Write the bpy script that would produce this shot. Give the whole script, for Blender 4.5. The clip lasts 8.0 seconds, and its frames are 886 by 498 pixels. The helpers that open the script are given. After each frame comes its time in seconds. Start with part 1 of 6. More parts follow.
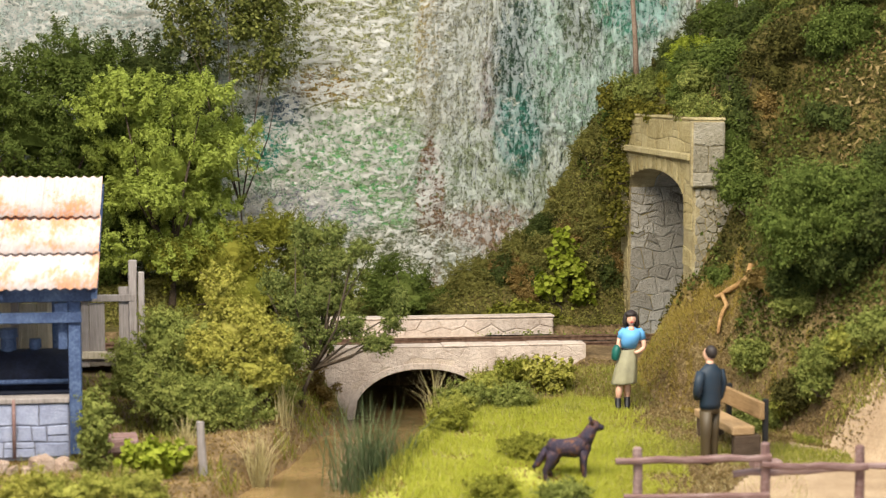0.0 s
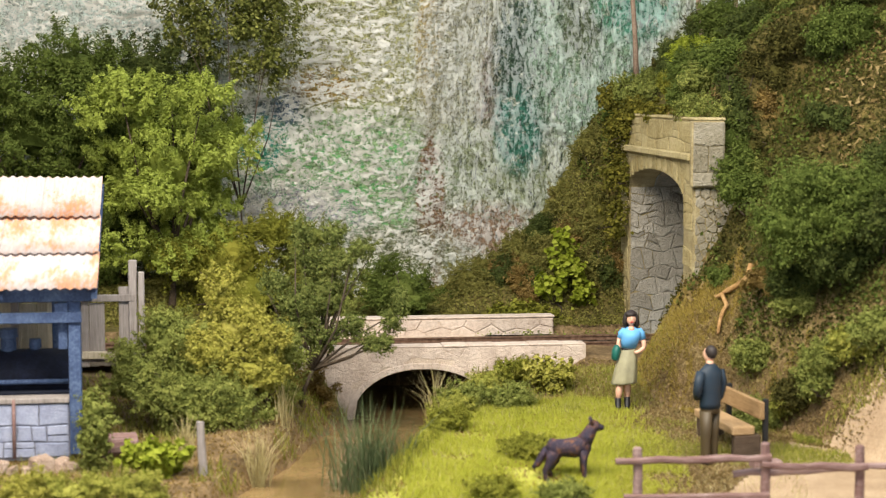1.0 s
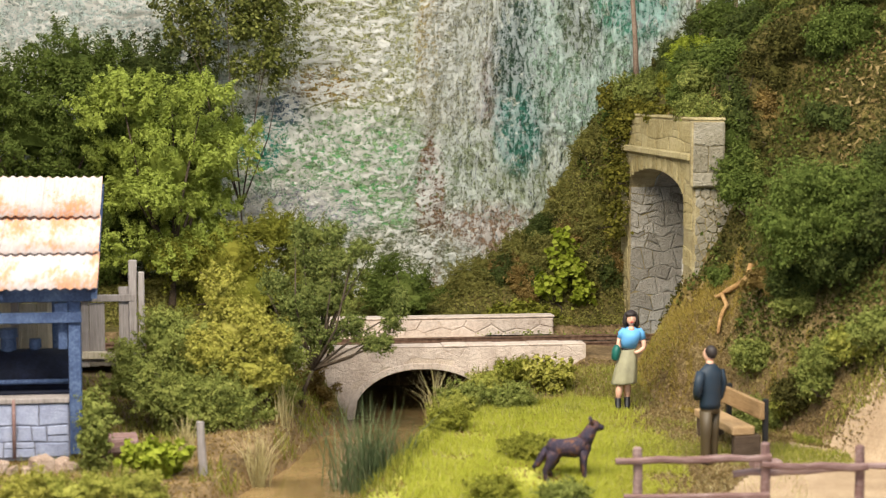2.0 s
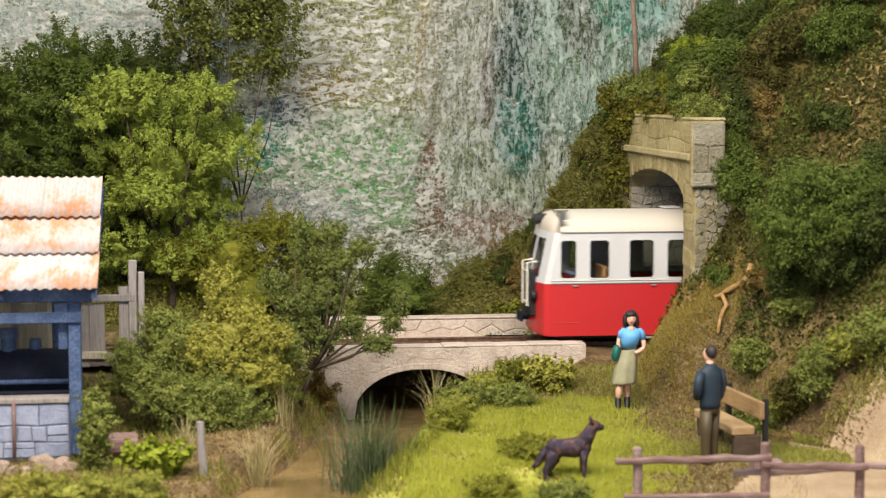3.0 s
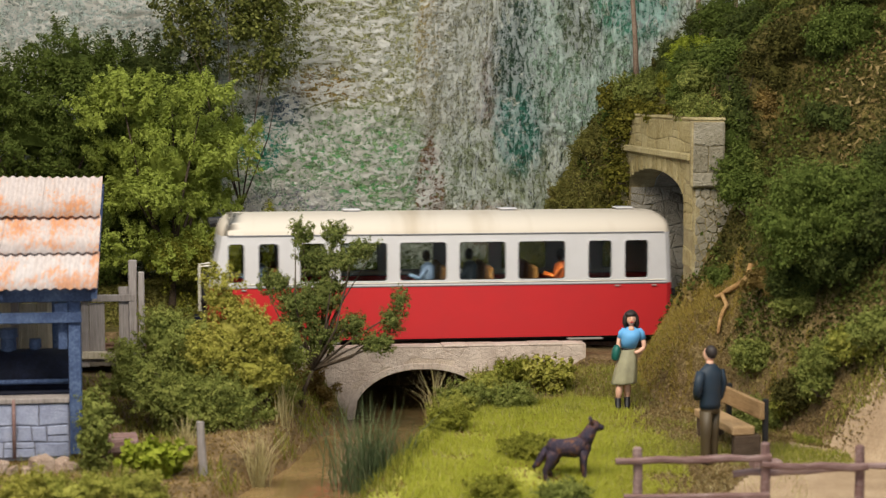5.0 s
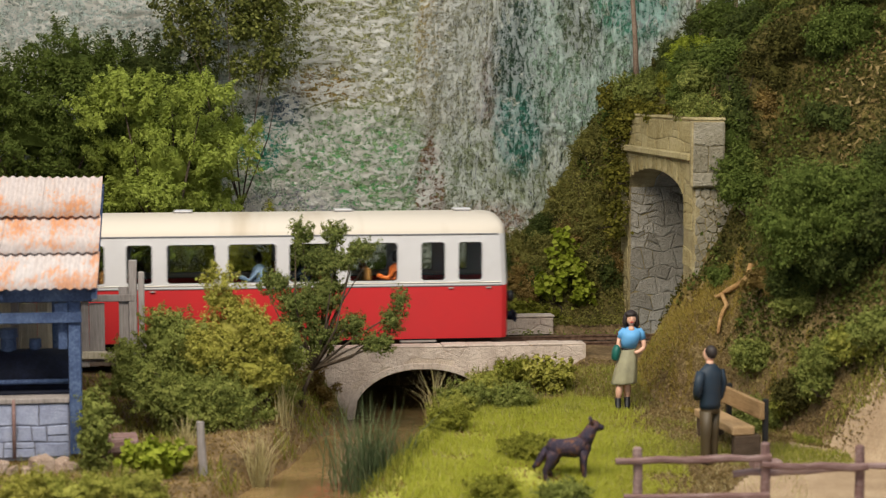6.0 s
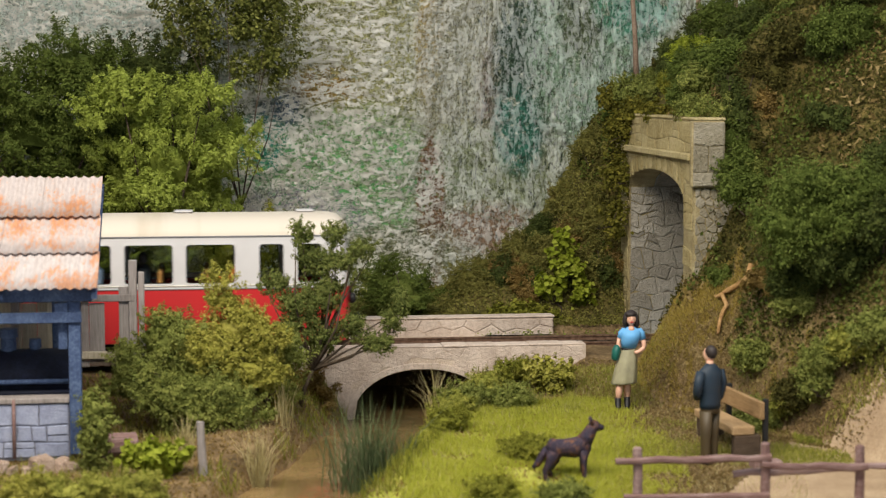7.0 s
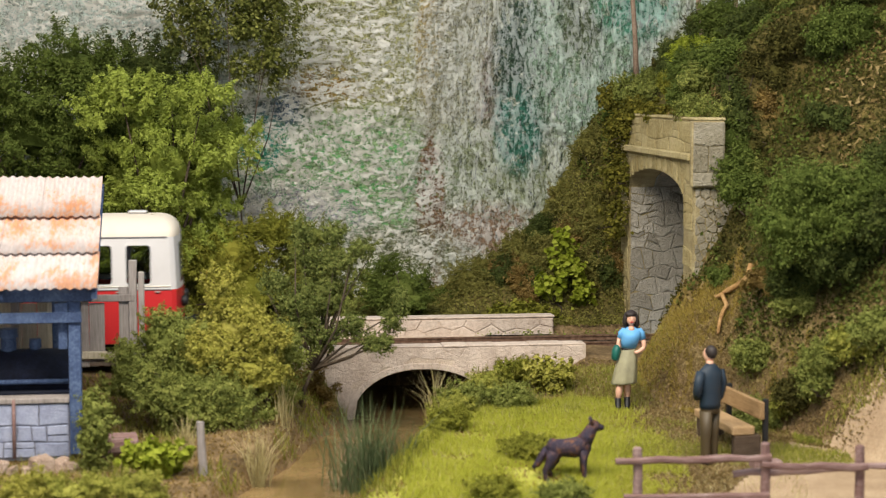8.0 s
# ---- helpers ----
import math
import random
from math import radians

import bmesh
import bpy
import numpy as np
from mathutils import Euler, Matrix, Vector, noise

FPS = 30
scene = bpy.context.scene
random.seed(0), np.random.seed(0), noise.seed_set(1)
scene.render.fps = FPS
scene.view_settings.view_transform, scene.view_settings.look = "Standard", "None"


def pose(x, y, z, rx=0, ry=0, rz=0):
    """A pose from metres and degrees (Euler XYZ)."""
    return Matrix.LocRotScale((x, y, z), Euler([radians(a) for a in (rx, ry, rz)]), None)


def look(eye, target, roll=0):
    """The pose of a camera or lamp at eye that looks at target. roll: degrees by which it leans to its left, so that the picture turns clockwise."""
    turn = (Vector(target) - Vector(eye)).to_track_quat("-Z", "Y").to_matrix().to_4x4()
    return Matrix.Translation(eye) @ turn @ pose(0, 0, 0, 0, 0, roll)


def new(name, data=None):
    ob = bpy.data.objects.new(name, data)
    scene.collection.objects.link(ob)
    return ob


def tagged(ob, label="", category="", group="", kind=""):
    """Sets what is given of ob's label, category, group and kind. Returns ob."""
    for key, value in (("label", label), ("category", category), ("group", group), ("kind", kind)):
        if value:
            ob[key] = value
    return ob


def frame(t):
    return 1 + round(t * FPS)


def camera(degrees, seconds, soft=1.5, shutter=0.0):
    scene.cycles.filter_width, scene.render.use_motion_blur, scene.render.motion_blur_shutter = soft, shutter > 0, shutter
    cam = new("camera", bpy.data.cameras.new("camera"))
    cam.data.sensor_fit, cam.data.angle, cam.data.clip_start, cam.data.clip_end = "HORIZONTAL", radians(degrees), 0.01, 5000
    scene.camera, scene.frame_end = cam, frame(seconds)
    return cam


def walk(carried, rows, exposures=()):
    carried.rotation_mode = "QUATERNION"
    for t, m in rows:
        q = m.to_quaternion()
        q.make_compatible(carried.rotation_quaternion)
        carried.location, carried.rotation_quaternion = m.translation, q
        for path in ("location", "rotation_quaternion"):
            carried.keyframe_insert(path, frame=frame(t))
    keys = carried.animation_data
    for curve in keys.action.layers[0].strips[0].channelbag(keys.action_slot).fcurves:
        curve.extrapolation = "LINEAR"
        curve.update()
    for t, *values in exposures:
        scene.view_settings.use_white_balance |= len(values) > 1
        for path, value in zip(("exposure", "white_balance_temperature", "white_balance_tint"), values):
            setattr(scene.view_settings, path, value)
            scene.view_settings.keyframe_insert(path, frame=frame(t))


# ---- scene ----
# A model railway diorama, 1:43.5. Lengths below are in full-size metres and are reduced by K.
# x runs along the picture, y away from the viewer, z up; rail top is z = 0.
K = 1 / 43.5

# camera -----------------------------------------------------------------
cam = camera(27.2, 8.0, soft=1.2, shutter=0.5)
EYE = (0.0, -37.0 * K, 5.2 * K)
FOCUS = 39.0 * K
cam.data.dof.use_dof, cam.data.dof.focus_distance, cam.data.dof.aperture_fstop = True, FOCUS, 26.0
AIM = (0.0, 0.0, (5.2 - 37.0 * 291 / 3240) * K)
walk(cam, [(0.0, look(EYE, AIM)), (8.0, look(EYE, AIM))], exposures=[(0.0, 0.62), (1.7, 0.62), (2.8, 0.48), (3.5, 0.22), (4.5, 0.01), (6.0, -0.07), (6.5, -0.06), (7.0, 0.0), (7.5, 0.09), (8.0, 0.26)])

# light ------------------------------------------------------------------
world = bpy.data.worlds.new("hall")
scene.world = world
world.use_nodes = True
world.node_tree.nodes["Background"].inputs[0].default_value = (0.84, 0.92, 1.0, 1)
world.node_tree.nodes["Background"].inputs[1].default_value = 0.64


def area_lamp(name, eye, target, sx, sy, watts, colour):
    data = bpy.data.lights.new(name, "AREA")
    data.shape, data.size, data.size_y, data.energy, data.color = "RECTANGLE", sx * K, sy * K, watts, colour
    ob = new(name, data)
    ob.matrix_world = look([c * K for c in eye], [c * K for c in target])
    return ob


# the light strip over the front edge of the diorama
area_lamp("pelmet_light", (-4.5, -18.5, 17.5), (-1.5, -3.5, 0.5), 22.0, 6.0, 4.6, (1.0, 0.90, 0.75))

# materials --------------------------------------------------------------


class Graph:
    def __init__(self, name):
        self.mat = bpy.data.materials.new(name)
        self.mat.use_nodes = True
        self.nodes, self.links = self.mat.node_tree.nodes, self.mat.node_tree.links
        self.bsdf = self.nodes["Principled BSDF"]
        coord = self.nodes.new("ShaderNodeTexCoord")
        mapping = self.nodes.new("ShaderNodeMapping")
        mapping.inputs["Scale"].default_value = (1 / K, 1 / K, 1 / K)
        self.links.new(coord.outputs["Object"], mapping.inputs["Vector"])
        self.co = mapping.outputs["Vector"]

    def stretch(self, sx, sy, sz, shift=(0, 0, 0)):
        m = self.nodes.new("ShaderNodeMapping")
        m.inputs["Scale"].default_value = (sx, sy, sz)
        m.inputs["Location"].default_value = shift
        self.links.new(self.co, m.inputs["Vector"])
        return m.outputs["Vector"]

    def noise(self, scale, detail=4, rough=0.6, co=None, distort=0.0):
        n = self.nodes.new("ShaderNodeTexNoise")
        n.inputs["Scale"].default_value, n.inputs["Detail"].default_value = scale, detail
        n.inputs["Roughness"].default_value, n.inputs["Distortion"].default_value = rough, distort
        self.links.new(co or self.co, n.inputs["Vector"])
        return n.outputs["Fac"]

    def voronoi(self, scale, feature="F1", co=None):
        n = self.nodes.new("ShaderNodeTexVoronoi")
        n.feature = feature
        n.inputs["Scale"].default_value = scale
        self.links.new(co or self.co, n.inputs["Vector"])
        return n.outputs["Distance"]

    def ramp(self, fac, stops):
        n = self.nodes.new("ShaderNodeValToRGB")
        e = n.color_ramp.elements
        while len(e) < len(stops):
            e.new(0.5)
        for el, (p, c) in zip(e, stops):
            el.position = p
            el.color = (*c, 1) if len(c) == 3 else c
        self.links.new(fac, n.inputs["Fac"])
        return n.outputs["Color"]

    def grey(self, fac, lo, hi):
        return self.ramp(fac, [(lo, (0, 0, 0)), (hi, (1, 1, 1))])

    def mix(self, fac, a, b, blend="MIX"):
        n = self.nodes.new("ShaderNodeMixRGB")
        n.blend_type = blend
        for socket, v in zip(n.inputs, (fac, a, b)):
            if isinstance(v, (int, float)):
                socket.default_value = v
            elif isinstance(v, tuple):
                socket.default_value = (*v, 1)
            else:
                self.links.new(v, socket)
        return n.outputs["Color"]

    def mul(self, a, b):
        n = self.nodes.new("ShaderNodeMath")
        n.operation = "MULTIPLY"
        for socket, v in zip(n.inputs, (a, b)):
            if isinstance(v, (int, float)):
                socket.default_value = v
            else:
                self.links.new(v, socket)
        return n.outputs[0]

    def blob(self, x, y, z, rx, ry, rz):
        """1 at the centre of an ellipsoid of the object's space, 0 outside it."""
        m = self.nodes.new("ShaderNodeMapping")
        m.inputs["Location"].default_value = (-x / rx, -y / ry, -z / rz)
        m.inputs["Scale"].default_value = (1 / rx, 1 / ry, 1 / rz)
        self.links.new(self.co, m.inputs["Vector"])
        g = self.nodes.new("ShaderNodeTexGradient")
        g.gradient_type = "SPHERICAL"
        self.links.new(m.outputs["Vector"], g.inputs["Vector"])
        return g.outputs["Fac"]

    def per_object(self):
        return self.nodes.new("ShaderNodeObjectInfo").outputs["Random"]

    def per_island(self):
        return self.nodes.new("ShaderNodeNewGeometry").outputs["Random Per Island"]

    def bump(self, height, depth, strength=1.0):
        n = self.nodes.new("ShaderNodeBump")
        n.inputs["Distance"].default_value, n.inputs["Strength"].default_value = depth * K, strength
        self.links.new(height, n.inputs["Height"])
        self.links.new(n.outputs["Normal"], self.bsdf.inputs["Normal"])

    def finish(self, colour, rough=0.8, metal=0.0, spec=0.3):
        if isinstance(colour, tuple):
            self.bsdf.inputs["Base Color"].default_value = (*colour, 1)
        else:
            self.links.new(colour, self.bsdf.inputs["Base Color"])
        if isinstance(rough, (int, float)):
            self.bsdf.inputs["Roughness"].default_value = rough
        else:
            self.links.new(rough, self.bsdf.inputs["Roughness"])
        self.bsdf.inputs["Metallic"].default_value = metal
        self.bsdf.inputs["Specular IOR Level"].default_value = spec
        return self.mat


def mottled(name, dark, mid, light, scale=3.0, fine=30.0, rough=0.85, depth=0.02, spec=0.25, vary=0.0):
    g = Graph(name)
    big, small = g.noise(scale), g.noise(fine, 3)
    f = g.mix(0.45, big, small)
    c = g.ramp(f, [(0.33, dark), (0.5, mid), (0.66, light)])
    if vary:
        c = g.mix(vary, c, g.ramp(g.per_object(), [(0.0, dark), (0.5, mid), (1.0, light)]))
    g.bump(g.mix(0.5, small, g.noise(fine * 3, 2)), depth)
    return g.finish(c, rough, spec=spec)


def leafy(name, dark, mid, light, scale=2.5):
    """Small foliage flakes: tone by flake and in drifts, a little light passes through."""
    g = Graph(name)
    f = g.mix(0.45, g.per_island(), g.noise(scale, 3))
    c = g.ramp(f, [(0.08, dark), (0.5, mid), (0.92, light)])
    g.bump(g.noise(26.0, 3, 0.7), 0.02)
    g.finish(c, 0.8, spec=0.08)
    t = g.nodes.new("ShaderNodeBsdfTranslucent")
    g.links.new(c, t.inputs["Color"])
    m = g.nodes.new("ShaderNodeMixShader")
    m.inputs[0].default_value = 0.32
    out = g.nodes["Material Output"]
    g.links.new(g.bsdf.outputs[0], m.inputs[1])
    g.links.new(t.outputs[0], m.inputs[2])
    g.links.new(m.outputs[0], out.inputs["Surface"])
    return g.mat


def cliff_material():
    """Dabbed and dragged paint on rough plaster: fields of mid tones under white, dark and green dabs."""
    g = Graph("painted_plaster")
    warp = g.noise(1.1, 3, 0.6, g.stretch(1, 1, 1, (5, 2, 8)))
    side = g.grey(g.mix(0.3, g.blob(5.2, 7, 5, 8.0, 6, 10), warp), 0.25, 0.5)
    across = g.noise(3.0, 5, 0.66, g.stretch(0.8, 1.0, 2.0), 1.6)
    down = g.noise(3.2, 5, 0.68, g.stretch(2.0, 1.0, 0.6, (3, 0, 1)), 0.9)
    dab = g.mix(side, across, down)
    fleck = g.noise(12.0, 5, 0.72, g.stretch(1.25, 1.0, 0.8), 0.9)
    edge = g.noise(4.0, 5, 0.7, g.stretch(1.1, 1.0, 1.0, (7, 0, 3)), 1.0)
    fields = [
        ((-7.5, 7, 7.0), (6.0, 3, 3.0), (0.66, 0.75, 0.72), 1.2),
        ((-2.2, 7, 6.0), (3.4, 3, 3.0), (0.46, 0.46, 0.22), 1.2),
        ((-0.2, 7, 6.4), (0.55, 3, 2.4), (0.62, 0.42, 0.10), 0.9),
        ((-2.9, 7, 5.0), (1.2, 3, 0.8), (0.44, 0.28, 0.06), 0.8),
        ((-2.6, 7, 3.0), (3.2, 3, 2.0), (0.38, 0.58, 0.30), 1.2),
        ((-3.9, 7, 4.6), (0.9, 3, 0.6), (0.13, 0.20, 0.27), 0.7),
        ((-4.5, 7, 3.7), (1.0, 3, 0.9), (0.06, 0.38, 0.29), 0.9),
        ((-3.6, 7, 1.9), (2.2, 3, 1.1), (0.52, 0.51, 0.59), 1.0),
        ((0.7, 7, 5.6), (1.5, 3, 3.4), (0.42, 0.42, 0.32), 1.1),
        ((1.2, 7, 4.4), (0.5, 3, 2.4), (0.30, 0.25, 0.22), 0.8),
        ((0.9, 7, 2.9), (2.2, 3, 1.6), (0.32, 0.37, 0.23), 1.2),
        ((1.95, 7, 5.4), (0.9, 3, 2.6), (0.05, 0.10, 0.065), 1.5),
        ((1.8, 7, 4.1), (0.7, 3, 1.3), (0.05, 0.21, 0.155), 1.0),
        ((3.5, 7, 6.0), (1.7, 3, 2.8), (0.26, 0.39, 0.28), 1.2),
        ((3.3, 7, 6.8), (0.7, 3, 1.6), (0.14, 0.18, 0.10), 0.9),
        ((4.6, 7, 7.2), (1.2, 3, 1.2), (0.10, 0.33, 0.23), 1.0),
        ((-0.3, 7, 2.2), (0.42, 3, 2.2), (0.26, 0.14, 0.07), 1.5),
        ((1.1, 7, 1.7), (1.5, 3, 0.8), (0.38, 0.25, 0.17), 1.0),
        ((-1.2, 7, 1.2), (2.0, 3, 0.8), (0.26, 0.28, 0.16), 0.8),
    ]
    col = g.mix(g.grey(warp, 0.4, 0.6), (0.56, 0.60, 0.52), (0.44, 0.48, 0.38))
    soft = g.grey(edge, 0.36, 0.56)
    for (x, y, z), r, tint, amount in fields:
        col = g.mix(g.mul(g.mul(g.blob(x, y, z, *r), 3.2 * amount), soft), col, tint)
    # thick and thin of each dab
    col = g.mix(1.0, col, g.ramp(g.mix(0.55, dab, fleck), [(0.40, (0.30, 0.32, 0.26)), (0.465, (1.0, 1.0, 0.96)), (0.57, (1.55, 1.55, 1.5))]), "MULTIPLY")
    # touches of fresh green on the lower left, dark touches on the right
    green = g.mul(g.grey(g.noise(5.0, 4, 0.65, g.stretch(0.9, 1.0, 1.3, (1, 4, 9)), 1.0), 0.53, 0.60), g.blob(-2.3, 7, 3.0, 2.8, 3, 1.7))
    col = g.mix(g.mul(green, 2.6), col, (0.16, 0.50, 0.17))
    dark = g.mul(g.grey(g.noise(6.0, 5, 0.7, g.stretch(1.8, 1.0, 0.6, (4, 1, 2)), 0.8), 0.55, 0.62), g.grey(side, 0.2, 0.9))
    col = g.mix(g.mul(dark, 0.95), col, (0.035, 0.06, 0.04))
    # white dragged on top
    chalk_noise = g.mix(0.45, dab, g.noise(8.0, 6, 0.75, g.stretch(0.8, 1.0, 1.1, (2, 5, 1)), 1.0))
    chalk = g.grey(g.mix(0.22, chalk_noise, fleck), 0.477, 0.510)
    chalk = g.mul(chalk, g.ramp(side, [(0.0, (0.95, 0.95, 0.95)), (1.0, (0.42, 0.42, 0.42))]))
    col = g.mix(chalk, col, g.ramp(side, [(0.0, (0.95, 0.94, 0.87)), (1.0, (0.84, 0.89, 0.92))]))
    g.bump(g.mix(0.5, g.mix(0.4, dab, chalk), g.mix(0.5, fleck, g.noise(26.0, 4, 0.7))), 0.34)
    return g.finish(col, 0.75, spec=0.3)


M = {}
M["cliff"] = cliff_material()
M["earth"] = mottled("earth", (0.07, 0.048, 0.022), (0.17, 0.113, 0.054), (0.3375, 0.2375, 0.125), 2.2, 16, depth=0.06)
M["litter"] = mottled("leaf_litter", (0.07, 0.05, 0.018), (0.2, 0.14, 0.06), (0.36, 0.27, 0.13), 5, 26, depth=0.06)
M["turf"] = mottled("turf", (0.22, 0.23, 0.035), (0.36, 0.37, 0.055), (0.48, 0.46, 0.11), 2.0, 20, depth=0.05)
M["moss"] = mottled("moss", (0.035, 0.033, 0.009), (0.10, 0.085, 0.022), (0.19, 0.14, 0.045), 2.0, 18, depth=0.06)
M["sand"] = mottled("sand", (0.29, 0.205, 0.13), (0.39, 0.285, 0.185), (0.48, 0.37, 0.25), 1.6, 22, depth=0.03)
M["mud"] = mottled("mud", (0.09, 0.055, 0.024), (0.2, 0.13, 0.06), (0.32, 0.22, 0.115), 2.5, 18, depth=0.04)
M["ballast"] = mottled("ballast", (0.07, 0.055, 0.04), (0.16, 0.125, 0.09), (0.27, 0.21, 0.15), 4, 40, depth=0.05)
M["bridge_stone"] = mottled("bridge_stone", (0.40, 0.32, 0.265), (0.59, 0.49, 0.42), (0.73, 0.63, 0.55), 2.4, 15, depth=0.05, vary=0.25)
M["bridge_joint"] = mottled("bridge_joint", (0.42, 0.33, 0.26), (0.58, 0.48, 0.39), (0.69, 0.59, 0.50), 3, 24, depth=0.03)
M["portal_stone"] = mottled("portal_stone", (0.24, 0.185, 0.075), (0.42, 0.345, 0.17), (0.56, 0.48, 0.28), 1.6, 14, depth=0.09, vary=0.3)
M["portal_joint"] = mottled("portal_joint", (0.2, 0.16, 0.075), (0.34, 0.28, 0.15), (0.46, 0.4, 0.24), 2, 24, depth=0.05)
M["lining_stone"] = mottled("lining_stone", (0.18, 0.165, 0.135), (0.30, 0.28, 0.235), (0.42, 0.395, 0.34), 1.8, 12, depth=0.09, vary=0.62)
M["lining_joint"] = mottled("lining_joint", (0.13, 0.12, 0.095), (0.23, 0.21, 0.175), (0.34, 0.315, 0.265), 2, 22, depth=0.03)
M["pier_stone"] = mottled("pier_stone", (0.17, 0.15, 0.10), (0.30, 0.27, 0.20), (0.42, 0.39, 0.32), 2.0, 14, depth=0.09, vary=0.4)
M["shed_stone"] = mottled("shed_stone", (0.2, 0.225, 0.33), (0.31, 0.345, 0.48), (0.43, 0.465, 0.60), 2.5, 26, depth=0.03, vary=0.3)
M["shed_joint"] = mottled("shed_joint", (0.14, 0.14, 0.17), (0.22, 0.22, 0.26), (0.3, 0.3, 0.34), 2.5, 26, depth=0.02)
M["blue_wood"] = mottled("blue_wood", (0.02, 0.032, 0.075), (0.05, 0.08, 0.17), (0.11, 0.16, 0.27), 3, 26, rough=0.65, depth=0.01)
M["bark"] = mottled("bark", (0.03, 0.022, 0.015), (0.075, 0.055, 0.038), (0.13, 0.1, 0.07), 5, 40, depth=0.03)
M["stem_bark"] = mottled("stem_bark", (0.14, 0.09, 0.06), (0.27, 0.19, 0.14), (0.38, 0.29, 0.22), 5, 40, depth=0.03)
M["root_wood"] = mottled("root_wood", (0.2, 0.11, 0.04), (0.38, 0.22, 0.09), (0.52, 0.34, 0.16), 5, 40, depth=0.02)
M["black_iron"] = mottled("black_iron", (0.004, 0.005, 0.010), (0.008, 0.010, 0.022), (0.014, 0.019, 0.045), 4, 30, rough=0.7, depth=0.005, spec=0.2)


def grained(name, dark, mid, light, axis=2, rough=0.85):
    g = Graph(name)
    st = [14.0, 14.0, 14.0]
    st[axis] = 1.2
    grain = g.noise(2.0, 5, 0.65, g.stretch(*st))
    f = g.mix(0.35, grain, g.noise(2.5, 3))
    c = g.ramp(f, [(0.34, dark), (0.5, mid), (0.66, light)])
    c = g.mix(0.35, c, g.ramp(g.per_object(), [(0, dark), (0.5, mid), (1, light)]))
    g.bump(grain, 0.02)
    return g.finish(c, rough, spec=0.2)


M["grey_board"] = grained("grey_board", (0.16, 0.14, 0.13), (0.30, 0.27, 0.26), (0.43, 0.39, 0.38))
M["pale_board"] = grained("pale_board", (0.36, 0.31, 0.22), (0.58, 0.51, 0.39), (0.74, 0.67, 0.55))
M["red_board"] = grained("red_board", (0.12, 0.065, 0.06), (0.22, 0.14, 0.13), (0.37, 0.28, 0.27), 0)
M["bench_board"] = grained("bench_board", (0.20, 0.12, 0.055), (0.34, 0.22, 0.11), (0.46, 0.32, 0.18), 0)
M["sleeper"] = grained("sleeper_wood", (0.03, 0.02, 0.014), (0.07, 0.048, 0.033), (0.12, 0.085, 0.06), 1)


def corrugated_material():
    g = Graph("rusted_sheet")
    rust = g.noise(1.5, 5, 0.7, g.stretch(1.0, 0.55, 0.55))
    fine = g.noise(14, 3, 0.6, g.stretch(1.6, 0.4, 0.4))
    m = g.grey(g.mix(0.25, rust, fine), 0.47, 0.56)
    zinc = g.ramp(fine, [(0.3, (0.34, 0.315, 0.32)), (0.7, (0.48, 0.45, 0.455))])
    orange = g.ramp(fine, [(0.3, (0.34, 0.10, 0.02)), (0.7, (0.52, 0.22, 0.07))])
    c = g.mix(g.mul(m, 0.85), zinc, orange)
    c = g.mix(0.14, c, g.ramp(g.per_object(), [(0, (0.55, 0.50, 0.48)), (1, (0.52, 0.26, 0.12))]))
    g.bump(fine, 0.008)
    return g.finish(c, 0.65, spec=0.3)


M["corrugated"] = corrugated_material()


def paint(name, colour, rough=0.4, dirt=0.12, scale=1.4, spec=0.4):
    g = Graph(name)
    n = g.grey(g.noise(scale, 5, 0.65), 0.42, 0.75)
    c = g.mix(g.mul(n, dirt * 2), colour, tuple(0.55 * v + 0.02 for v in colour))
    g.bump(g.noise(60, 2), 0.002)
    return g.finish(c, rough, spec=spec)


M["red_paint"] = paint("red_paint", (0.50, 0.022, 0.026), 0.42, 0.10)
M["white_paint"] = paint("white_paint", (0.59, 0.585, 0.605), 0.45, 0.10)
M["grey_line"] = paint("grey_line", (0.20, 0.20, 0.21), 0.5)
M["cream_line"] = paint("cream_line", (0.76, 0.72, 0.62), 0.5)
M["black_paint"] = paint("black_paint", (0.012, 0.012, 0.014), 0.5)
M["steel"] = paint("dull_steel", (0.30, 0.28, 0.26), 0.45, 0.3)
M["rubber"] = paint("rubber", (0.02, 0.02, 0.022), 0.6)
M["seat"] = paint("seat_cloth", (0.30, 0.14, 0.04), 0.8)
M["orange"] = paint("orange_paint", (0.65, 0.14, 0.02), 0.6)
M["interior"] = paint("interior", (0.10, 0.10, 0.10), 0.8)


def roof_paint():
    g = Graph("roof_paint")
    band = g.grey(g.noise(1.1, 4, 0.6, g.stretch(1.0, 0.12, 0.12)), 0.52, 0.72)
    c = g.mix(g.mul(band, 0.55), (0.60, 0.545, 0.47), (0.38, 0.30, 0.20))
    g.bump(g.noise(50, 2), 0.003)
    return g.finish(c, 0.55, spec=0.3)


M["roof_paint"] = roof_paint()


def glass_material():
    g = Graph("window_glass")
    g.bsdf.inputs["Transmission Weight"].default_value = 1.0
    g.bsdf.inputs["IOR"].default_value = 1.2
    return g.finish((0.62, 0.66, 0.62), 0.03)


M["glass"] = glass_material()


def rail_material():
    g = Graph("rail_steel")
    c = g.ramp(g.noise(12, 4), [(0.35, (0.10, 0.055, 0.035)), (0.65, (0.22, 0.14, 0.10))])
    return g.finish(c, 0.5, metal=0.3)


M["rail"] = rail_material()


